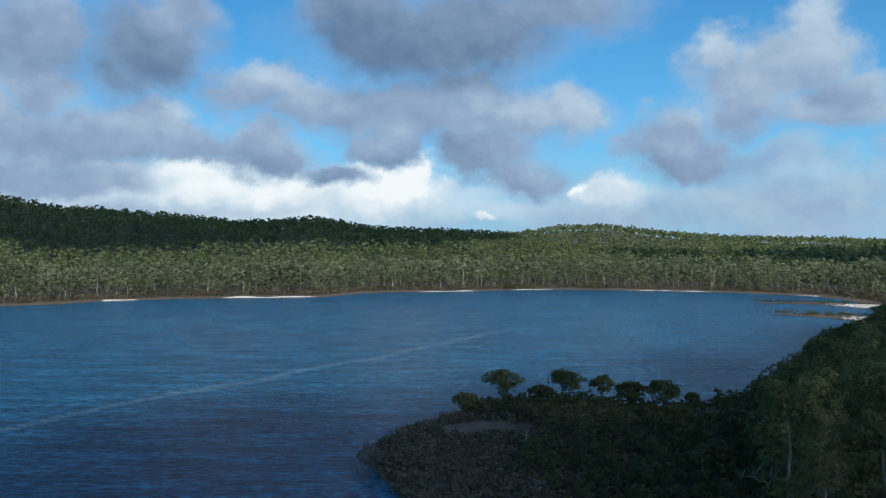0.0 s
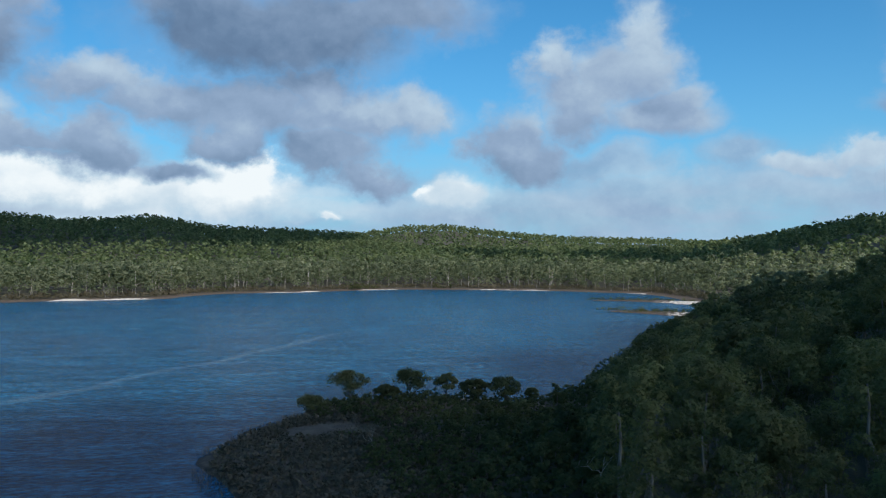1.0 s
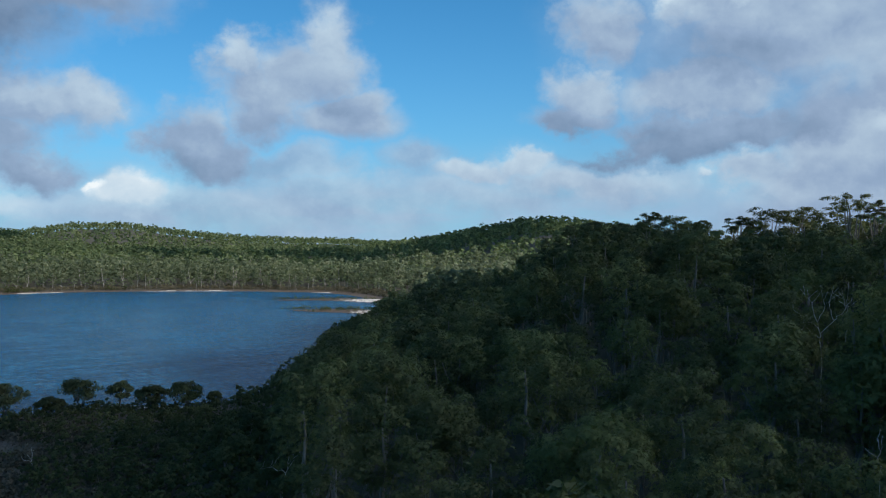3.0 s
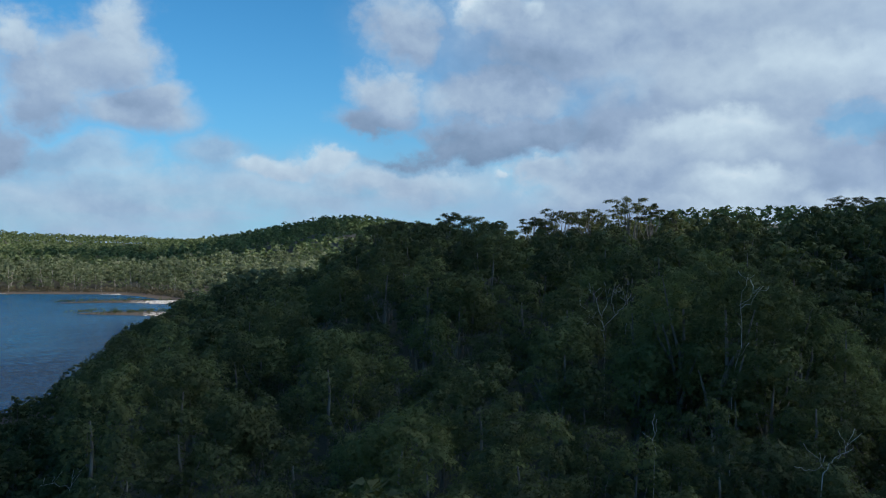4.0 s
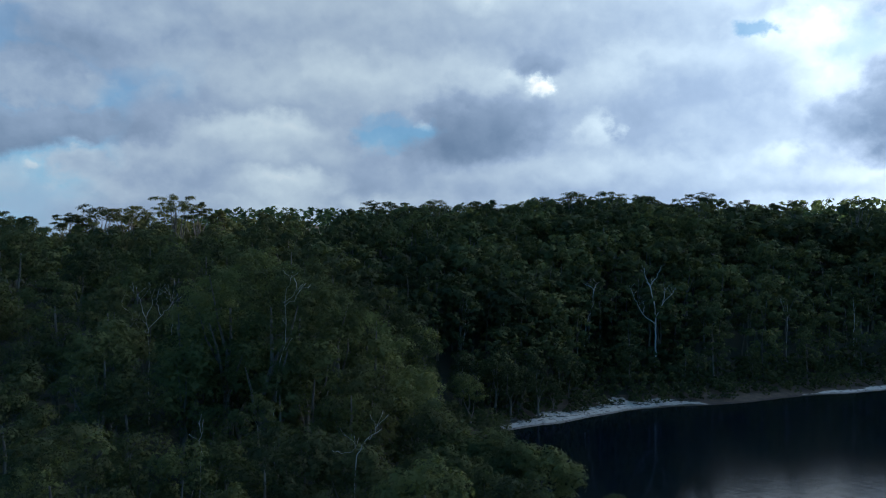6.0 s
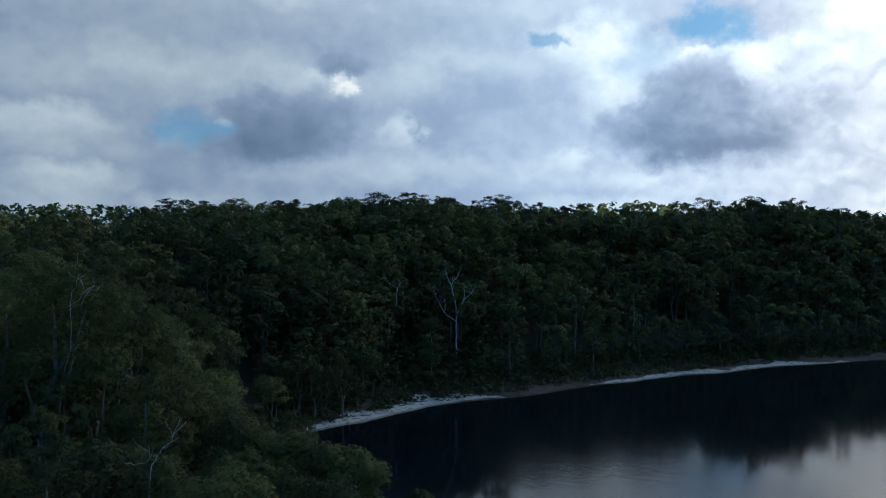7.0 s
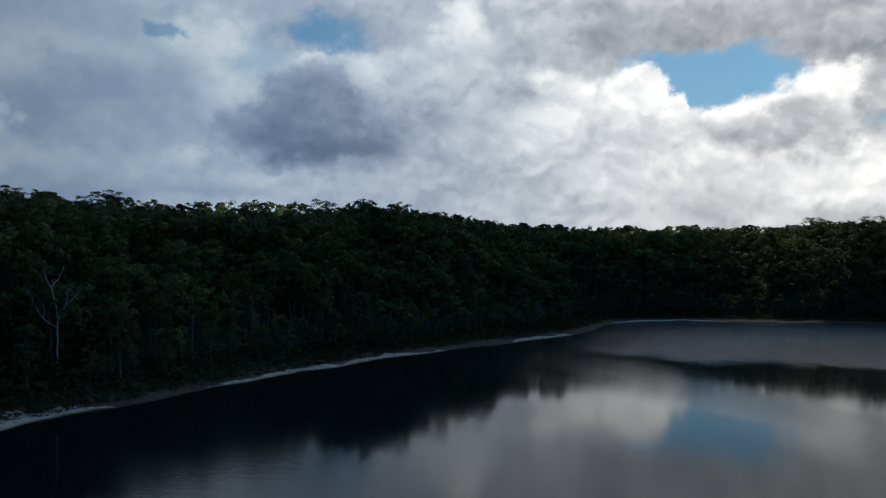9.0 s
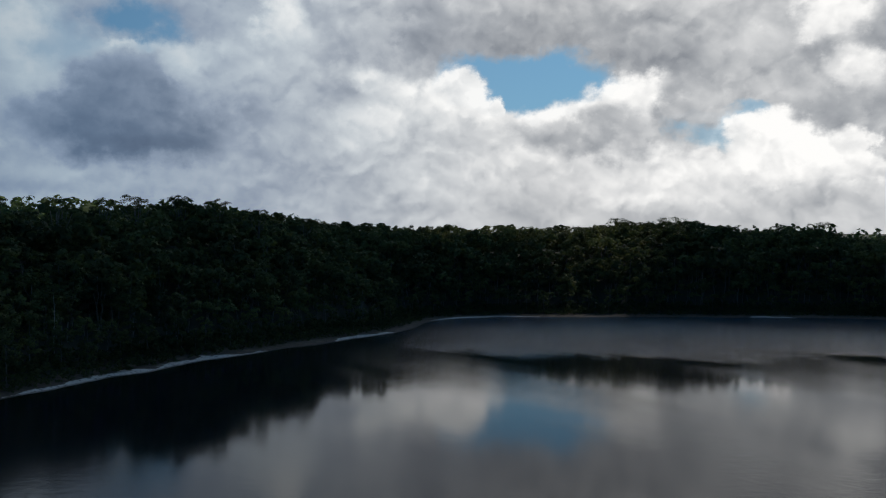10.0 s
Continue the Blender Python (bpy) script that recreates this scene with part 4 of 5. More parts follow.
def build_far_forest():
    front = [tree_shape(200 + k, 16.0, 9.0, 7, 22, 0.60, ("full", "tall")[k % 2], False, 3, 1, False, 1.3, 0.3, 3) for k in range(6)]
    back = [tree_shape(210 + k, 17.0, 10.0, 5, 8, 1.15, "full", False, 3, 0, False, 1.5, 0.3, 2) for k in range(4)]
    blur = [tree_shape(220 + k, 17.0, 13.0, 4, 6, 2.0, "full", False, 3, 0, False, 1.6, 0.3, 2) for k in range(4)]
    q, s, a, d, rng = scatter(9, 7.6, -34, 42, 300, 1000, lambda p, s, a, d: (s > 12) & ~((a > 14) & (d < 335)) & (s < 140))
    size = rng.uniform(0.62, 1.3, len(q)) * (0.5 + 0.55 * ease(s, 10, 34))
    turn, which, slim = rng.uniform(0, 6.28, len(q)), rng.randint(6, size=len(q)), rng.uniform(0.85, 1.15, len(q))
    corner = (d < 540) & (a > 22)
    rest = ~corner
    _, crowns = strewn(front, q[rest], size[rest], turn[rest], which[rest], slim[rest])
    _, leaves = strewn(SMALL_SHAPES, q[corner], size[corner], turn[corner], which[corner] % 5)
    stuff("corner_canopy", leaves, LEAF_FAR, "gum forest behind the spits at the lake's corner", "forest")
    edge = (s < 50) & (rng.rand(len(s)) < 0.4)
    trunks, _ = strewn(front, q[edge], size[edge], turn[edge], which[edge], slim[edge])
    stuff("lakeside_trunks", trunks, PALE_BARK, "pale slender trunks of the forest along the far shore", "tree trunks")
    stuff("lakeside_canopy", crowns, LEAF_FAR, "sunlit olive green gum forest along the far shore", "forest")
    for name, shapes, gap, near, far in (("plain_forest", back, 13.5, 300, 1500), ("hill_forest", blur, 26.0, 1500, 2750)):
        q, s, a, d, rng = scatter(len(name), gap, -34, 165 if far < 1600 else 46, near, far, lambda p, s, a, d: ((a < 48) | (d < 680)) & ((s > 135) | ((a > 50) & (s > 105))) & ((a < 48) | (d < 800) | (d > 1600)) & ((a < 45) | (d > 330)) & ((a < 116) | (d > 520)))
        size = rng.uniform(0.85, 1.35, len(q)) * np.where(a > 116, 0.7, 1.0)
        _, crowns = strewn(shapes, q, size, rng.uniform(0, 6.28, len(q)), rng.randint(4, size=len(q)))
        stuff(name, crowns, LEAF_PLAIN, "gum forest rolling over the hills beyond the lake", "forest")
    q, s, a, d, rng = scatter(31, 15.0, 165, 326, 300, 700, lambda p, s, a, d: s > 10)
    _, crowns = strewn(blur, q, rng.uniform(0.8, 1.1, len(q)), rng.uniform(0, 6.28, len(q)), rng.randint(4, size=len(q)))
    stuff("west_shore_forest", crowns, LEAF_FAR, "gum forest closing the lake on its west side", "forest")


build_near_forest()
build_cove_forest()
build_far_forest()

# ---- headland: point of land with low trees, scrub and reeds ----


def facing(heading, far, z=None):
    """A place on the ground and a turn by which local x runs across the line of sight."""
    p = polar(np.array([heading]), np.array([far]))
    if z is None:
        z = float(ground_height(p)[0])
    return (float(p[0, 0]), float(p[0, 1]), z), -math.radians(heading)


# heading, distance, height, width
POINT_TREES = [(4.2, 157, 6.3, 6.4), (8.2, 158, 6.4, 6.6), (10.6, 159, 5.4, 4.3), (12.6, 153, 5.0, 4.8), (14.6, 154, 5.2, 6.0), (16.4, 155, 3.6, 2.2), (1.7, 147, 3.4, 5.0), (6.6, 155, 3.6, 4.0)]


def build_point_trees():
    for k, (heading, far, tall, wide) in enumerate(POINT_TREES):
        place, turn = facing(heading, far)
        shape = tree_shape(300 + k, tall * 0.92, wide, 16, 190, 0.16, "round", False, 5, 8, True, 1.25)
        tree_thing("paperbark_tree", as_meshes(shape, "paperbark"), place, 1.0, turn, "small dark paperbark tree on the low point of land", "tree", "trees on the point", LEAF_SHRUB)


def build_point_saplings():
    """Young gums between the point and the near forest, taller towards the hill."""
    q, s, a, d, rng = scatter(49, 6.2, 9, 25, 84, 150, lambda p, s, a, d: (s > 3) & (a > 9 + 9 * ease(d, 128, 146)) & (a < 23.5))
    meshes = [as_meshes(tree_shape(360 + k, 14.5, 7.3, 12, 90, 0.36, "round", False, 5, 2, True, 1.42, 0.28, 5), "young_gum") for k in range(4)]
    for k in range(len(q)):
        size = rng.uniform(0.16, 0.27) * (0.8 + 0.7 * ease(a[k], 10, 22))
        tree_thing("young_gum", meshes[k % 4], q[k], size * 1.15, rng.uniform(0, 6.28), "young round-crowned gum tree in the heath of the point", "tree", "young gums on the point", LEAF_SHRUB, 0.9)


def clearing(p):
    """A small open patch of flattened sedge."""
    x, y = (p[:, 0] - 7.0) / 8.0, (p[:, 1] - 131.0) / 5.0
    return x * x + y * y + 0.35 * waves(p, 6, 61) < 1


def build_scrub():
    shrubs = [tree_shape(320 + k, 2.6, 3.0, 7, 22, 0.21, "shrub", False, 3, 1) for k in range(5)]
    q, s, a, d, rng = scatter(41, 1.9, -4, 24, 92, 200, lambda p, s, a, d: (s > 1.2 + 3.0 * (((a > -1.2) & (a < 2.2)) | ((a > 12) & (a < 15)))) & ((a > 4.8 + 2.4 * waves(p, 11, 62)) | (d > 141)) & ~clearing(p) & (a < 23 + 3 * ease(d, 150, 220)))
    size = rng.uniform(0.35, 0.8, len(q)) * (1 + 0.5 * ease(a, 8, 20) * (1 - ease(d, 125, 150)))
    _, crowns = strewn(shrubs, q, size, rng.uniform(0, 6.28, len(q)), rng.randint(5, size=len(q)))
    stuff("heath_scrub", crowns, LEAF_SHRUB, "dark green heath scrub on the low point of land", "scrub")
    # bushes that overhang the water along the near shore
    q, s, a, d, rng = scatter(47, 2.5, 17, 28.5, 165, 385, lambda p, s, a, d: (s > -0.6) & (s < 12))
    _, crowns = strewn(shrubs, q, rng.uniform(0.6, 1.15, len(q)), rng.uniform(0, 6.28, len(q)), rng.randint(5, size=len(q)))
    stuff("shore_scrub", crowns, LEAF_SHRUB, "dark bushes overhanging the water along the headland shore", "scrub")
    # belt of bushes between beach and ridge forest
    coarse = [tree_shape(330 + k, 2.6, 3.0, 7, 14, 0.26, "shrub", False, 3, 1) for k in range(5)]
    q, s, a, d, rng = scatter(42, 2.3, 76, 156, 110, 520, lambda p, s, a, d: (s > 3.6 + 1.2 * waves(p, 9, 63)) & ((s < 17) | ((s < 40) & ((np.abs(a - 89) < 2.2) | (np.abs(a - 84.8) < 1.5)))) & ((d > 125) | (a > 88)))
    size = rng.uniform(0.6, 1.5, len(q)) * (0.7 + 0.5 * ease(s, 5, 16))
    _, crowns = strewn(coarse, q, size, rng.uniform(0, 6.28, len(q)), rng.randint(5, size=len(q)))
    stuff("cove_scrub", crowns, LEAF_SHRUB, "dark bushes between the cove beach and the forest", "scrub")
    # saplings under the trees of the ridge
    q, s, a, d, rng = scatter(53, 7.2, 66, 158, 150, 560, lambda p, s, a, d: (s > 30) & (s < 135))
    _, crowns = strewn(coarse, q, rng.uniform(1.7, 2.8, len(q)), rng.uniform(0, 6.28, len(q)), rng.randint(5, size=len(q)))
    stuff("ridge_undergrowth", crowns, LEAF_SHRUB, "dark saplings and bushes under the ridge forest", "scrub")
    # undergrowth of the near slope
    q, s, a, d, rng = scatter(48, 3.0, 58, 92, 40, 135, lambda p, s, a, d: s > 1.5)
    _, crowns = strewn(coarse, q, rng.uniform(0.8, 1.5, len(q)), rng.uniform(0, 6.28, len(q)), rng.randint(5, size=len(q)))
    stuff("undergrowth", crowns, LEAF_SHRUB, "dark green undergrowth between the trees of the near slope", "scrub")
    # dry grey brown scrub behind the far beaches
    q, s, a, d, rng = scatter(43, 4.2, -33, 28, 330, 760, lambda p, s, a, d: (s > 7) & (s < 22))
    size = rng.uniform(0.8, 1.6, len(q))
    _, crowns = strewn(coarse[:2], q, size, rng.uniform(0, 6.28, len(q)), rng.randint(2, size=len(q)))
    stuff("dry_scrub", crowns, LEAF_DRY, "dry grey brown scrub behind the far beaches", "scrub")

    # dark bushes standing on the far shore
    q, s, a, d, rng = scatter(52, 3.4, -5, 15, 480, 720, lambda p, s, a, d: (s > 3) & (s < 20) & (waves(p, 70, 64) > 0.25))
    _, crowns = strewn(coarse, q, rng.uniform(0.9, 1.9, len(q)), rng.uniform(0, 6.28, len(q)), rng.randint(5, size=len(q)))
    stuff("lakeside_bushes", crowns, LEAF_SHRUB, "dark bushes in clumps along the far shore", "bushes")

    # low bushes on the spits
    rows = [polar(np.array([a]), np.array([d]))[0] for a, d in ((20.8, 508), (21.7, 510), (22.6, 511), (23.4, 510), (24.6, 512), (26.0, 505), (21.8, 417), (22.6, 416), (23.3, 413), (24.2, 411), (24.9, 410), (25.8, 412), (27.0, 402))]
    rng = np.random.RandomState(46)
    q = np.concatenate([np.c_[rng.normal(c, (5, 7), (16, 2)), np.full(16, 0.3)] for c in rows])
    _, crowns = strewn(coarse, q, rng.uniform(0.25, 0.7, len(q)), rng.uniform(0, 6.28, len(q)), rng.randint(5, size=len(q)))
    stuff("spit_scrub", crowns, LEAF_SHRUB, "low dark scrub on the spits in the lake", "scrub")


def blades(p, z, rng, low, high, wide):
    n = len(p)
    tall = rng.uniform(low, high, n)
    a = rng.uniform(0, 6.28, n)
    lean = rng.normal(0, 0.28, (n, 2)) * tall[:, None]
    w = np.stack([np.cos(a), np.sin(a)], -1) * (wide * rng.uniform(0.6, 1.4, n))[:, None]
    foot, tip = np.c_[p, z], np.c_[p + lean, z + tall]
    verts = np.stack([foot - np.c_[w, np.zeros(n)], foot + np.c_[w, np.zeros(n)], tip], 1).reshape(-1, 3)
    return verts, np.arange(n * 3).reshape(-1, 3), {"tint": np.repeat(rng.rand(n), 3)}


def build_reeds():
    def keep(p, s, a, d):
        ragged = waves(p, 14, 51) * 3.0
        return (s > -1.5 + ragged) & (s < 60) & (a > -9) & ((a < 8 + ragged) | (d < 125 + 2 * ragged)) & ~clearing(p)
    q, s, a, d, rng = scatter(44, 0.36, -9, 14, 90, 152, keep)
    q = q[rng.rand(len(q)) < np.where(s < 2.5, 0.45, 0.22)]
    z = np.maximum(q[:, 2], -0.3) - 0.1
    v, t, tint = blades(q[:, :2], z, rng, 0.45, 1.25, 0.06)
    stuff("reeds", (v, t, tint, None), REED, "brown grey reed bed standing in the shallow water", "reeds")
    # brown tussocks between the reeds
    tuft = [tree_shape(350 + k, 1.0, 1.5, 4, 9, 0.2, "shrub", False, 3, 0, False, 1.5, 0.4, 2) for k in range(4)]
    q, s, a, d, rng = scatter(50, 1.1, -9, 14, 80, 152, lambda p, s, a, d: (s > 0.3) & (s < 60) & ((a < 9) | (d < 125)) & ~clearing(p))
    _, crowns = strewn(tuft, q, rng.uniform(0.5, 1.15, len(q)), rng.uniform(0, 6.28, len(q)), rng.randint(4, size=len(q)))
    stuff("tussocks", crowns, REED, "dark brown sedge tussocks covering the wet point of land", "tussocks")
    # low sedge in the clearing
    q, s, a, d, rng = scatter(45, 0.5, -2, 7, 124, 140, lambda p, s, a, d: clearing(p) & (s > 0))
    v, t, tint = blades(q[:, :2], q[:, 2], rng, 0.15, 0.4, 0.12)
    stuff("sedge", (v, t, tint, None), REED, "pale flattened sedge in a clearing of the reed bed", "sedge")


build_point_trees()
build_point_saplings()
build_scrub()
build_reeds()

# ---- trees that stand out of the forest ----

# crest of the headland: heading, distance, height of the treetop in degrees above the eye, width
CREST_TREES = [(41.0, 186, 1.95, 7), (42.3, 188, 2.1, 9), (44.0, 184, 2.0, 6), (45.2, 190, 2.75, 7), (46.6, 186, 2.5, 9), (48.6, 190, 2.2, 4), (51.2, 188, 2.4, 6),
               (52.6, 185, 2.85, 9), (54.3, 190, 2.9, 9), (57.4, 182, 3.7, 9), (58.6, 184, 3.3, 6), (60.4, 188, 2.75, 5)]
RIDGE_TREES = [(70.2, 235, 3.45, 8), (72.0, 238, 3.4, 7), (74.3, 236, 3.5, 9), (77.5, 232, 3.5, 7), (79.4, 230, 3.3, 8), (81.4, 232, 3.7, 9), (83.8, 236, 4.05, 10), (85.6, 240, 4.1, 9),
               (88.5, 246, 3.8, 8), (91.6, 250, 3.9, 9), (94.0, 255, 3.4, 7), (97.5, 262, 3.4, 8), (101.0, 275, 3.3, 9), (103.4, 285, 3.3, 8), (105.6, 296, 3.5, 10), (108.0, 305, 3.6, 9), (110.5, 312, 3.4, 10), (113.0, 325, 2.8, 9),
               (116.0, 345, 2.3, 8), (137.2, 455, 2.15, 13), (140.5, 458, 2.2, 14), (147.5, 468, 1.6, 12), (149.5, 470, 1.75, 13)]


def build_crest_trees():
    for rows, name, label, group in ((CREST_TREES, "umbrella_gum", "tall umbrella-shaped gum tree on the headland crest", "gums on the headland crest"),
                                     (RIDGE_TREES, "ridge_gum", "tall open-crowned gum tree on the ridge skyline", "gums on the ridge skyline")):
        for k, (heading, far, up, wide) in enumerate(rows):
            place, turn = facing(heading, far)
            tall = EYE_HEIGHT + far * math.tan(radians(up)) - place[2]
            shape = tree_shape(400 + k + len(rows), tall, wide * 1.1, 15, 165, 0.19, "umbrella", False, 5, 9, True, 0.9, 0.36, 4)
            tree_thing(name, as_meshes(shape, name), place, 1.0, turn + k, label, "tree", group)


# tall trees on the near slope: heading, distance, treetop in degrees, width
SLOPE_TREES = [(60.3, 92, -0.2, 8.5), (62.8, 88, 0.2, 9), (65.3, 90, -0.9, 9), (67.6, 94, -1.9, 8), (58.4, 96, -1.6, 8), (70.5, 100, -3.4, 8),
               (76.8, 84, -12.0, 8), (79.2, 83, -12.4, 7.5), (81.6, 80, -13.2, 6.5), (74.2, 78, -13.0, 7), (86.4, 66, -15.4, 2.6)]


def build_slope_trees():
    for k, (heading, far, up, wide) in enumerate(SLOPE_TREES):
        place, turn = facing(heading, far)
        tall = EYE_HEIGHT + far * math.tan(radians(up)) - place[2]
        shape = tree_shape(450 + k, tall, wide, 26, 180, 0.22, "tall", False, 6, 5, True, 1.2, 0.28, 6)
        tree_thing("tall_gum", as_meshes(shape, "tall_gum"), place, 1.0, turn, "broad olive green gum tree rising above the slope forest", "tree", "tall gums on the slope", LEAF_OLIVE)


def dead_tree(heading, far, foot, limbs, girth, label, lift=None):
    """A bare bleached tree. limbs: paths as (across, up) in metres above foot; the first is the trunk."""
    place, turn = facing(heading, far)
    rng = np.random.RandomState(int(heading * 10))
    root = new("dead_tree")
    root.matrix_world = pose(*place, 0, 0, math.degrees(turn))
    rise = foot - place[2]
    for k, path in enumerate(limbs):
        p = np.array([(x, rng.normal(0, 0.25) if j else 0.0, rise + z) for j, (x, z) in enumerate(path)])
        if k == 0:
            p = np.concatenate([[(p[0, 0], 0, -0.4)], p])
        t = np.linspace(0, len(p) - 1, len(p) * 4)
        p = np.stack([np.interp(t, np.arange(len(p)), p[:, c]) for c in range(3)], -1)
        p[1:-1] += rng.normal(0, 0.07, (len(p) - 2, 3))
        thick = 0.5 * (girth if k == 0 else girth * 0.55)
        pieces = [tube(p, np.linspace(thick, thick * 0.22, len(p)), 6)]
        for j in range(3 if k else 4):
            i = rng.randint(len(p) // 2, len(p) - 1)
            end = p[i] + (rng.uniform(-1.3, 1.3), rng.uniform(-0.6, 0.6), rng.uniform(0.5, 1.6))
            pieces.append(tube(bent(p[i], end, rng, 0.12, 4), np.linspace(thick * 0.22, 0.02, 4), 4))
        part_mesh("trunk" if k == 0 else "limb", mesh_from("dead_wood", *joined(pieces), smooth=True), DEADWOOD, root)
    return tagged(root, label, "dead tree", "dead trees in the forest")


def build_dead_trees():
    dead_tree(88.9, 182, 8.4, [[(0, 0), (0.1, 6.3), (-0.3, 9.0), (-1.2, 12.6), (0.1, 14.2), (1.1, 16.8)], [(0.1, 4.6), (-2.6, 6.4), (-3.9, 9.0), (-5.4, 12.6)], [(0.1, 6.2), (1.6, 9.2), (3.0, 10.6), (4.1, 12.4)],
                                [(1.4, 8.8), (1.7, 10.4), (1.9, 12.2)], [(-1.1, 12.4), (-2.1, 14.4), (-2.4, 16.2)], [(-2.7, 6.6), (-2.4, 8.2), (-2.6, 9.6)]], 0.42,
              "bleached white dead tree with forked limbs above the cove")
    dead_tree(84.3, 180, 7.6, [[(0, 0), (0.2, 5.3), (1.6, 8.9), (1.8, 12.4), (1.2, 13.2), (-0.3, 13.8)], [(1.7, 12.0), (2.3, 13.4), (2.9, 14.0)]], 0.27, "bleached curved dead trunk in the cove forest")
    dead_tree(63.7, 86, 11.6, [[(-0.3, 0), (0, 4), (0.9, 8), (0.7, 11.5), (1.5, 14.4)], [(0.6, 11.3), (1.6, 12.2), (2.4, 13.0)], [(0.7, 11.0), (1.7, 11.5), (2.2, 12.4)]], 0.085,
              "thin bleached dead tree among the slope trees")
    dead_tree(55.6, 108, 17.2, [[(0, 0), (-0.3, 2.4), (-0.9, 4.6), (-2.2, 6.6)], [(-0.2, 2.0), (-1.8, 3.2), (-2.9, 4.2), (-3.2, 5.6)], [(0, 1.5), (1.6, 3.2), (2.6, 4.4), (2.2, 6.8)], [(2.6, 0.6), (2.7, 3.5), (2.9, 7.4)],
                                [(-0.1, 1.0), (-1.0, 1.4), (-2.2, 3.0)], [(-0.4, 2.8), (0.4, 4.4), (0.2, 6.0)], [(-1.8, 3.0), (-2.0, 1.6), (-2.8, 0.9)], [(1.5, 3.0), (0.8, 4.6), (1.1, 6.2)]], 0.13,
              "grey bare dead tree with many crooked limbs on the slope")
    dead_tree(68.9, 66, 12.0, [[(0, 0), (0.6, 1.0), (1.2, 1.6), (1.7, 2.6)], [(-1.8, 0.6), (-0.6, 0.3), (0.6, 0.7)]], 0.10, "bleached broken limb standing out of the near canopy")
    dead_tree(58.8, 70, 11.5, [[(0, 0), (0.05, 1.4), (-0.05, 2.9)]], 0.09, "short bleached snag in the near canopy")
    dead_tree(96.9, 205, 8.5, [[(0, 0), (0.2, 4), (0.0, 8.5)], [(0.1, 5.0), (-1.0, 7.4), (-1.2, 9.6)]], 0.2, "grey dead trunk in the dark ridge forest")
    dead_tree(100.7, 215, 8.0, [[(0, 0), (0.1, 5), (-0.2, 10.0)]], 0.2, "pale dead trunk in the dark ridge forest")
    dead_tree(105.3, 238, 7.0, [[(0, 0), (-0.1, 3), (0.1, 6.2)]], 0.18, "short pale dead trunk in the dark ridge forest")
    dead_tree(76.2, 160, 10.0, [[(0, 0), (0.2, 5), (0.8, 9.5)], [(0.3, 5.5), (1.6, 8.0)]], 0.18, "grey dead trunk beside the cove")
    dead_tree(20.8, 92, 3.0, [[(0, 0), (0.5, 2.2), (0.9, 4.5)], [(0.3, 1.5), (-1.2, 2.2), (-2.4, 2.1)], [(0.5, 2.4), (1.6, 3.2)]], 0.10, "grey bare tree with pale limbs in the scrub")
    dead_tree(5.6, 118, 0.6, [[(0, 0), (0.1, 1.6), (0.0, 3.0)]], 0.07, "thin pale snag in the reed bed")


build_crest_trees()
build_slope_trees()
build_dead_trees()

# ---- things washed up on the cove beach ----


def beach_place(heading, up):
    """A point on the beach, up metres inland of the water's edge."""
    far = np.linspace(110, 420, 900)
    s = inland(polar(np.full(900, heading), far))
    k = int(np.argmin(np.abs(s - up)))
    p = polar(np.array([heading]), np.array([far[k]]))[0]
    return float(p[0]), float(p[1])


def build_beach_things():
    rng = np.random.RandomState(71)
    for k in range(14):
        heading = 78.5 + k * 1.15 + rng.uniform(-0.4, 0.4)
        x, y = beach_place(heading, rng.uniform(1.6, 4.0))
        long = rng.uniform(1.2, 3.4)
        path = bent((-long / 2, 0, 0.1), (long / 2, 0, 0.12), rng, 0.06, 6)
        pieces = [tube(path, np.linspace(0.13, 0.05, 6), 6)]
        for j in (2, 3, 4):
            pieces.append(tube(bent(path[j], path[j] + (rng.uniform(-0.3, 0.5), rng.uniform(-0.5, 0.5), rng.uniform(0.3, 0.8)), rng, 0.1, 4), np.linspace(0.05, 0.015, 4), 4))
        ob = part_mesh("driftwood", mesh_from("driftwood", *joined(pieces), smooth=True), BARK)
        ob.matrix_world = pose(x, y, 0.42, 0, 0, rng.uniform(-25, 25) - heading)
        tagged(ob, "dark weathered driftwood branch lying on white sand", "driftwood", "driftwood on the cove beach")
    shape = [as_meshes(tree_shape(340 + k, 1.3, 2.2, 7, 40, 0.13, "shrub", False, 4, 3, True), "beach_bush") for k in range(3)]
    for k in range(60):
        heading = 78.3 + k * 0.5 + rng.uniform(-0.3, 0.3)
        x, y = beach_place(heading, rng.uniform(1.0, 5.0))
        tree_thing("beach_bush", shape[k % 3], (x, y, 0.35), rng.uniform(0.35, 0.95), rng.uniform(0, 6.28), "small dark bush growing on the white sand", "bush", "bushes on the cove beach", LEAF_SHRUB)


build_beach_things()

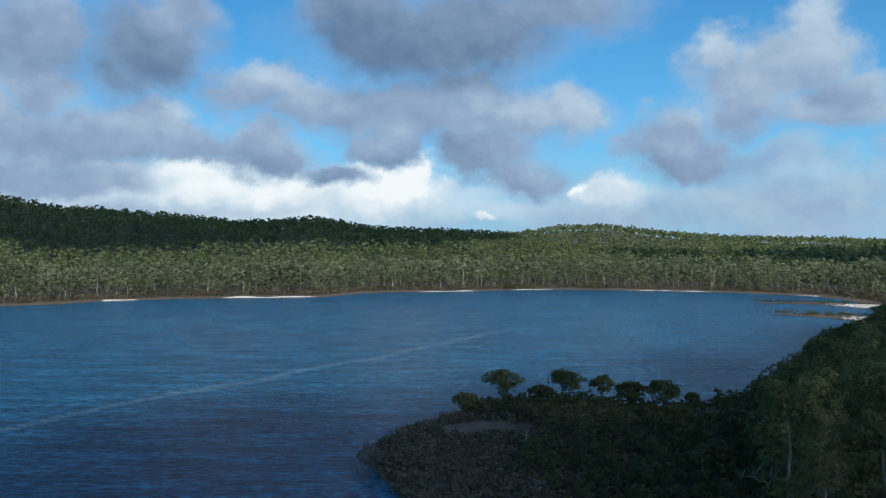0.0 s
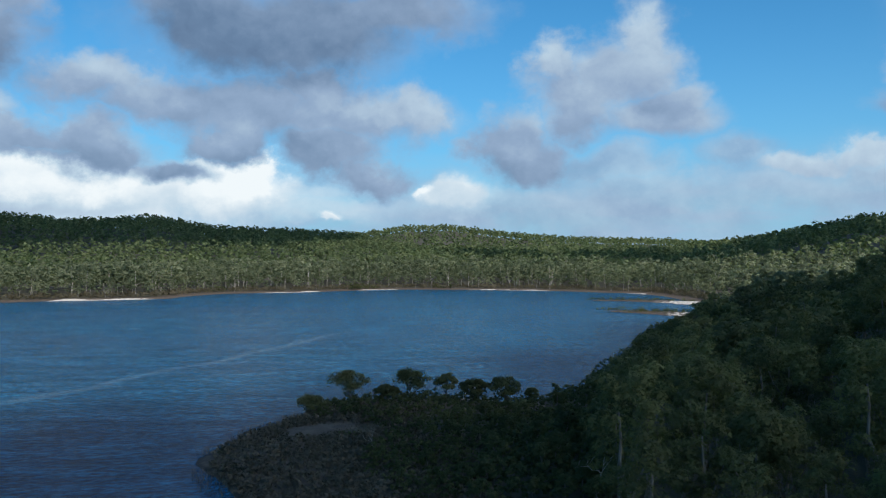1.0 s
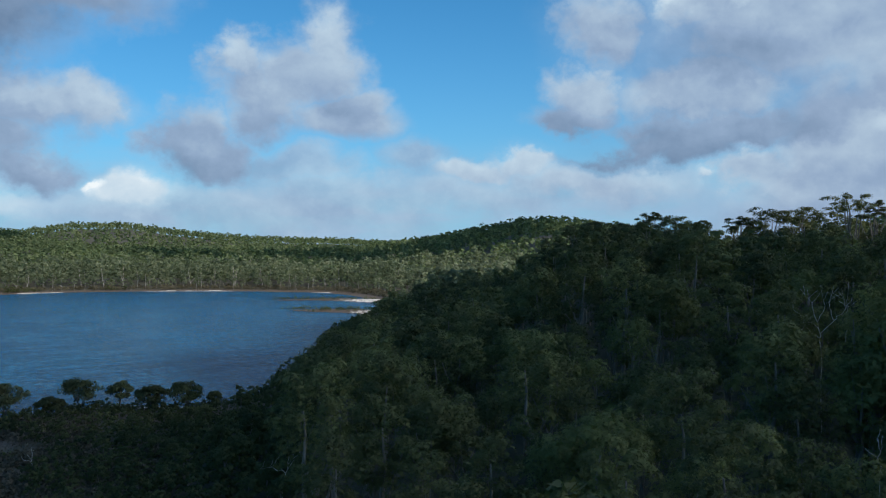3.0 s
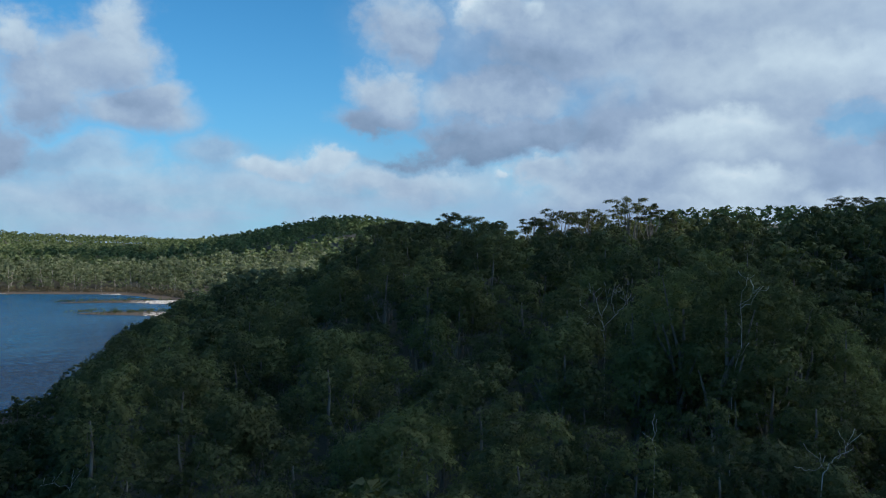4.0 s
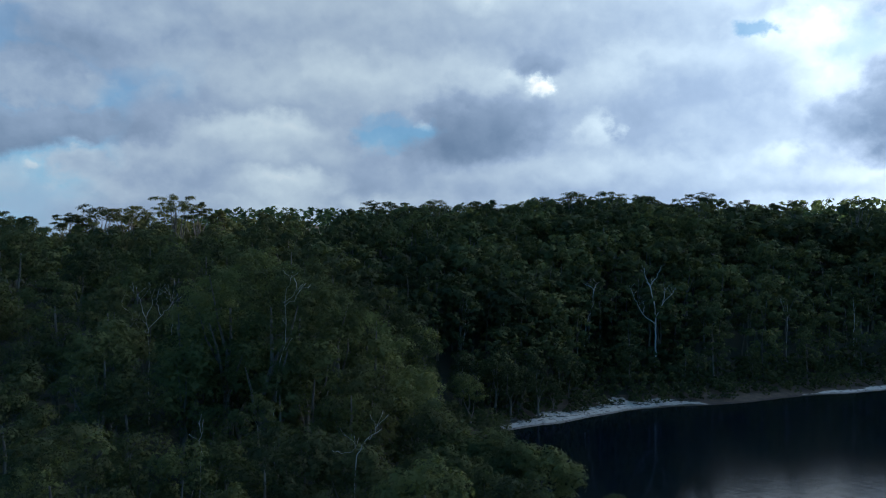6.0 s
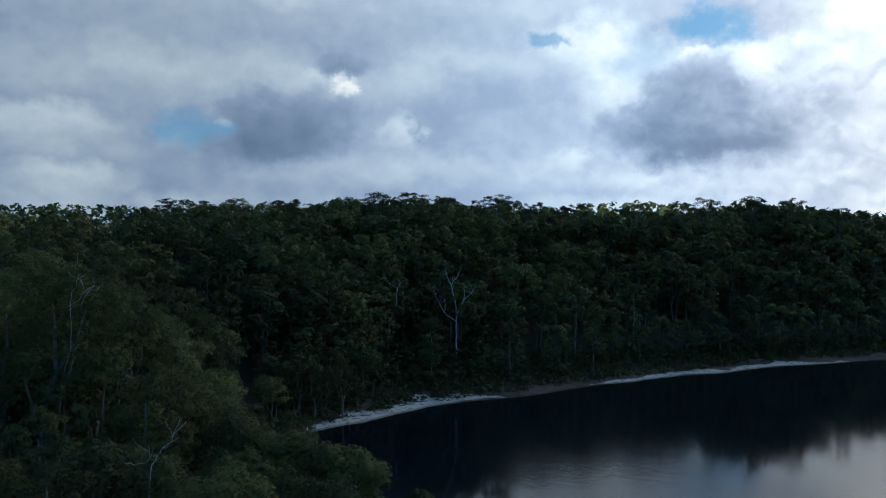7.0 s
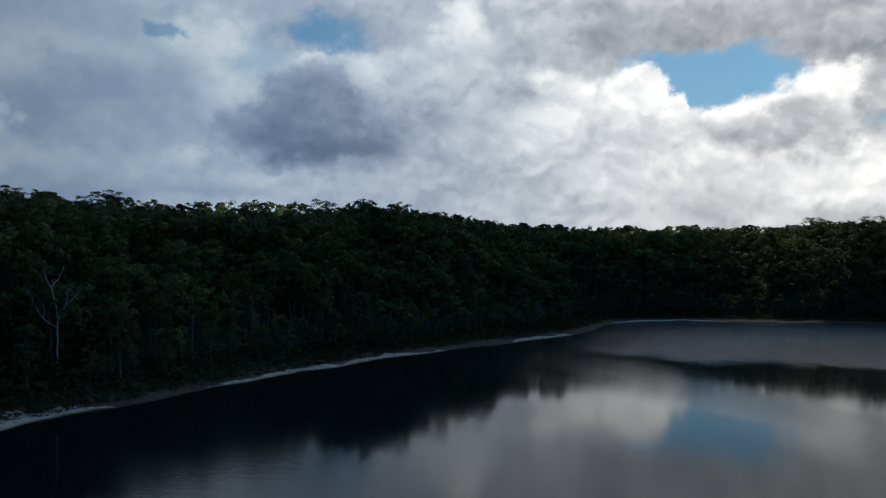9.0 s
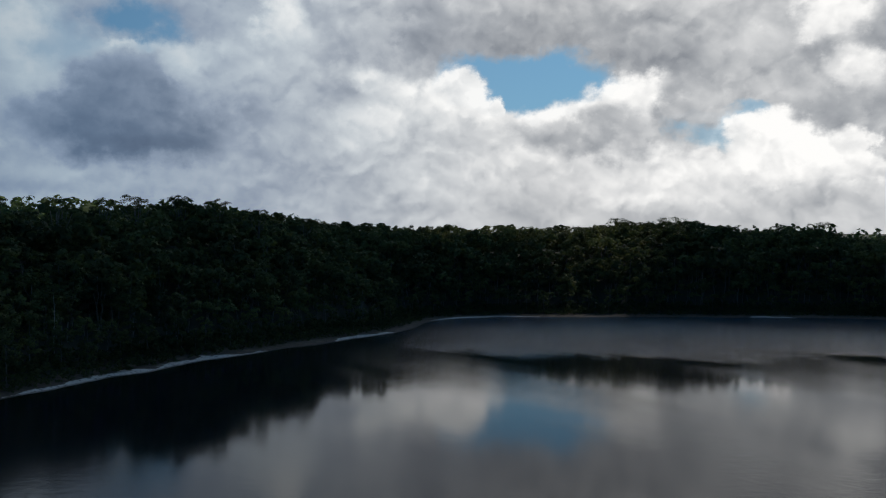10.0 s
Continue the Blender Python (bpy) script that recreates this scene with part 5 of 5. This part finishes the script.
# ---- unseen cumulus high up in the south, added between sun and land as shade ----
CLOUD_LEVEL = 2200.0
CLOUD_WHITE, cg, cloud_shader, _ = material("cloud_white")
cg.plug(cloud_shader.inputs["Base Color"], cg.ramp(cg.noise(cg.node("ShaderNodeNewGeometry").outputs["Position"], 0.01, 4.0, 0.5), [(0.3, (0.75, 0.76, 0.78)), (0.7, (0.85, 0.85, 0.86))]))
cloud_shader.inputs["Roughness"].default_value = 1.0


def build_shade_cloud(shaded, wide, deep, turn, seed):
    """A flat-based cumulus of many round heads, out of view; shaded: the ground it is placed to shade."""
    rng = np.random.RandomState(seed)
    bm = bmesh.new()
    off = sun_way * (CLOUD_LEVEL / sun_way.z)
    for k in range(70):
        a, r = rng.uniform(0, 6.28), math.sqrt(rng.rand())
        x, y = math.cos(a) * r * wide, math.sin(a) * r * deep
        size = min(wide, deep) * rng.uniform(0.22, 0.36) * (1.15 - 0.4 * r)
        bmesh.ops.create_icosphere(bm, subdivisions=2, radius=size, matrix=Matrix.Translation((x, y, size * 0.15)) @ Matrix.Diagonal((1, 1, 0.55, 1)))
    for v in bm.verts:
        v.co += noise.noise_vector(v.co * 0.012) * min(wide, deep) * 0.08
        v.co.z = max(v.co.z, -0.04 * deep)
    me = bpy.data.meshes.new("cloud")
    bm.to_mesh(me)
    bm.free()
    me.polygons.foreach_set("use_smooth", np.ones(len(me.polygons), bool))
    ob = part_mesh("cloud", me, CLOUD_WHITE)
    ob.matrix_world = pose(shaded[0] + off.x, shaded[1] + off.y, CLOUD_LEVEL, 0, 0, turn)
    tagged(ob, "white flat-based cumulus cloud out of view, added to shade the land", "cloud", "cumulus clouds", "structure")


build_shade_cloud((200, -45), 240, 182, -22, 1)
build_shade_cloud((20, 110), 98, 56, 8, 6)
build_shade_cloud((430, 240), 190, 140, 30, 4)
build_shade_cloud(tuple(polar(149, 440)), 120, 100, 0, 5)
build_shade_cloud((-640, 1520), 840, 575, 6, 2)
build_shade_cloud(tuple(polar(36, 950)), 430, 190, -36, 3)
build_shade_cloud(tuple(polar(33, 104)), 105, 52, -30, 8)
build_shade_cloud(tuple(polar(29.5, 215)), 62, 42, -30, 9)
build_shade_cloud(tuple(polar(31, 315)), 48, 88, -31, 7)
build_shade_cloud(tuple(polar(70, 225)), 66, 62, 0, 10)
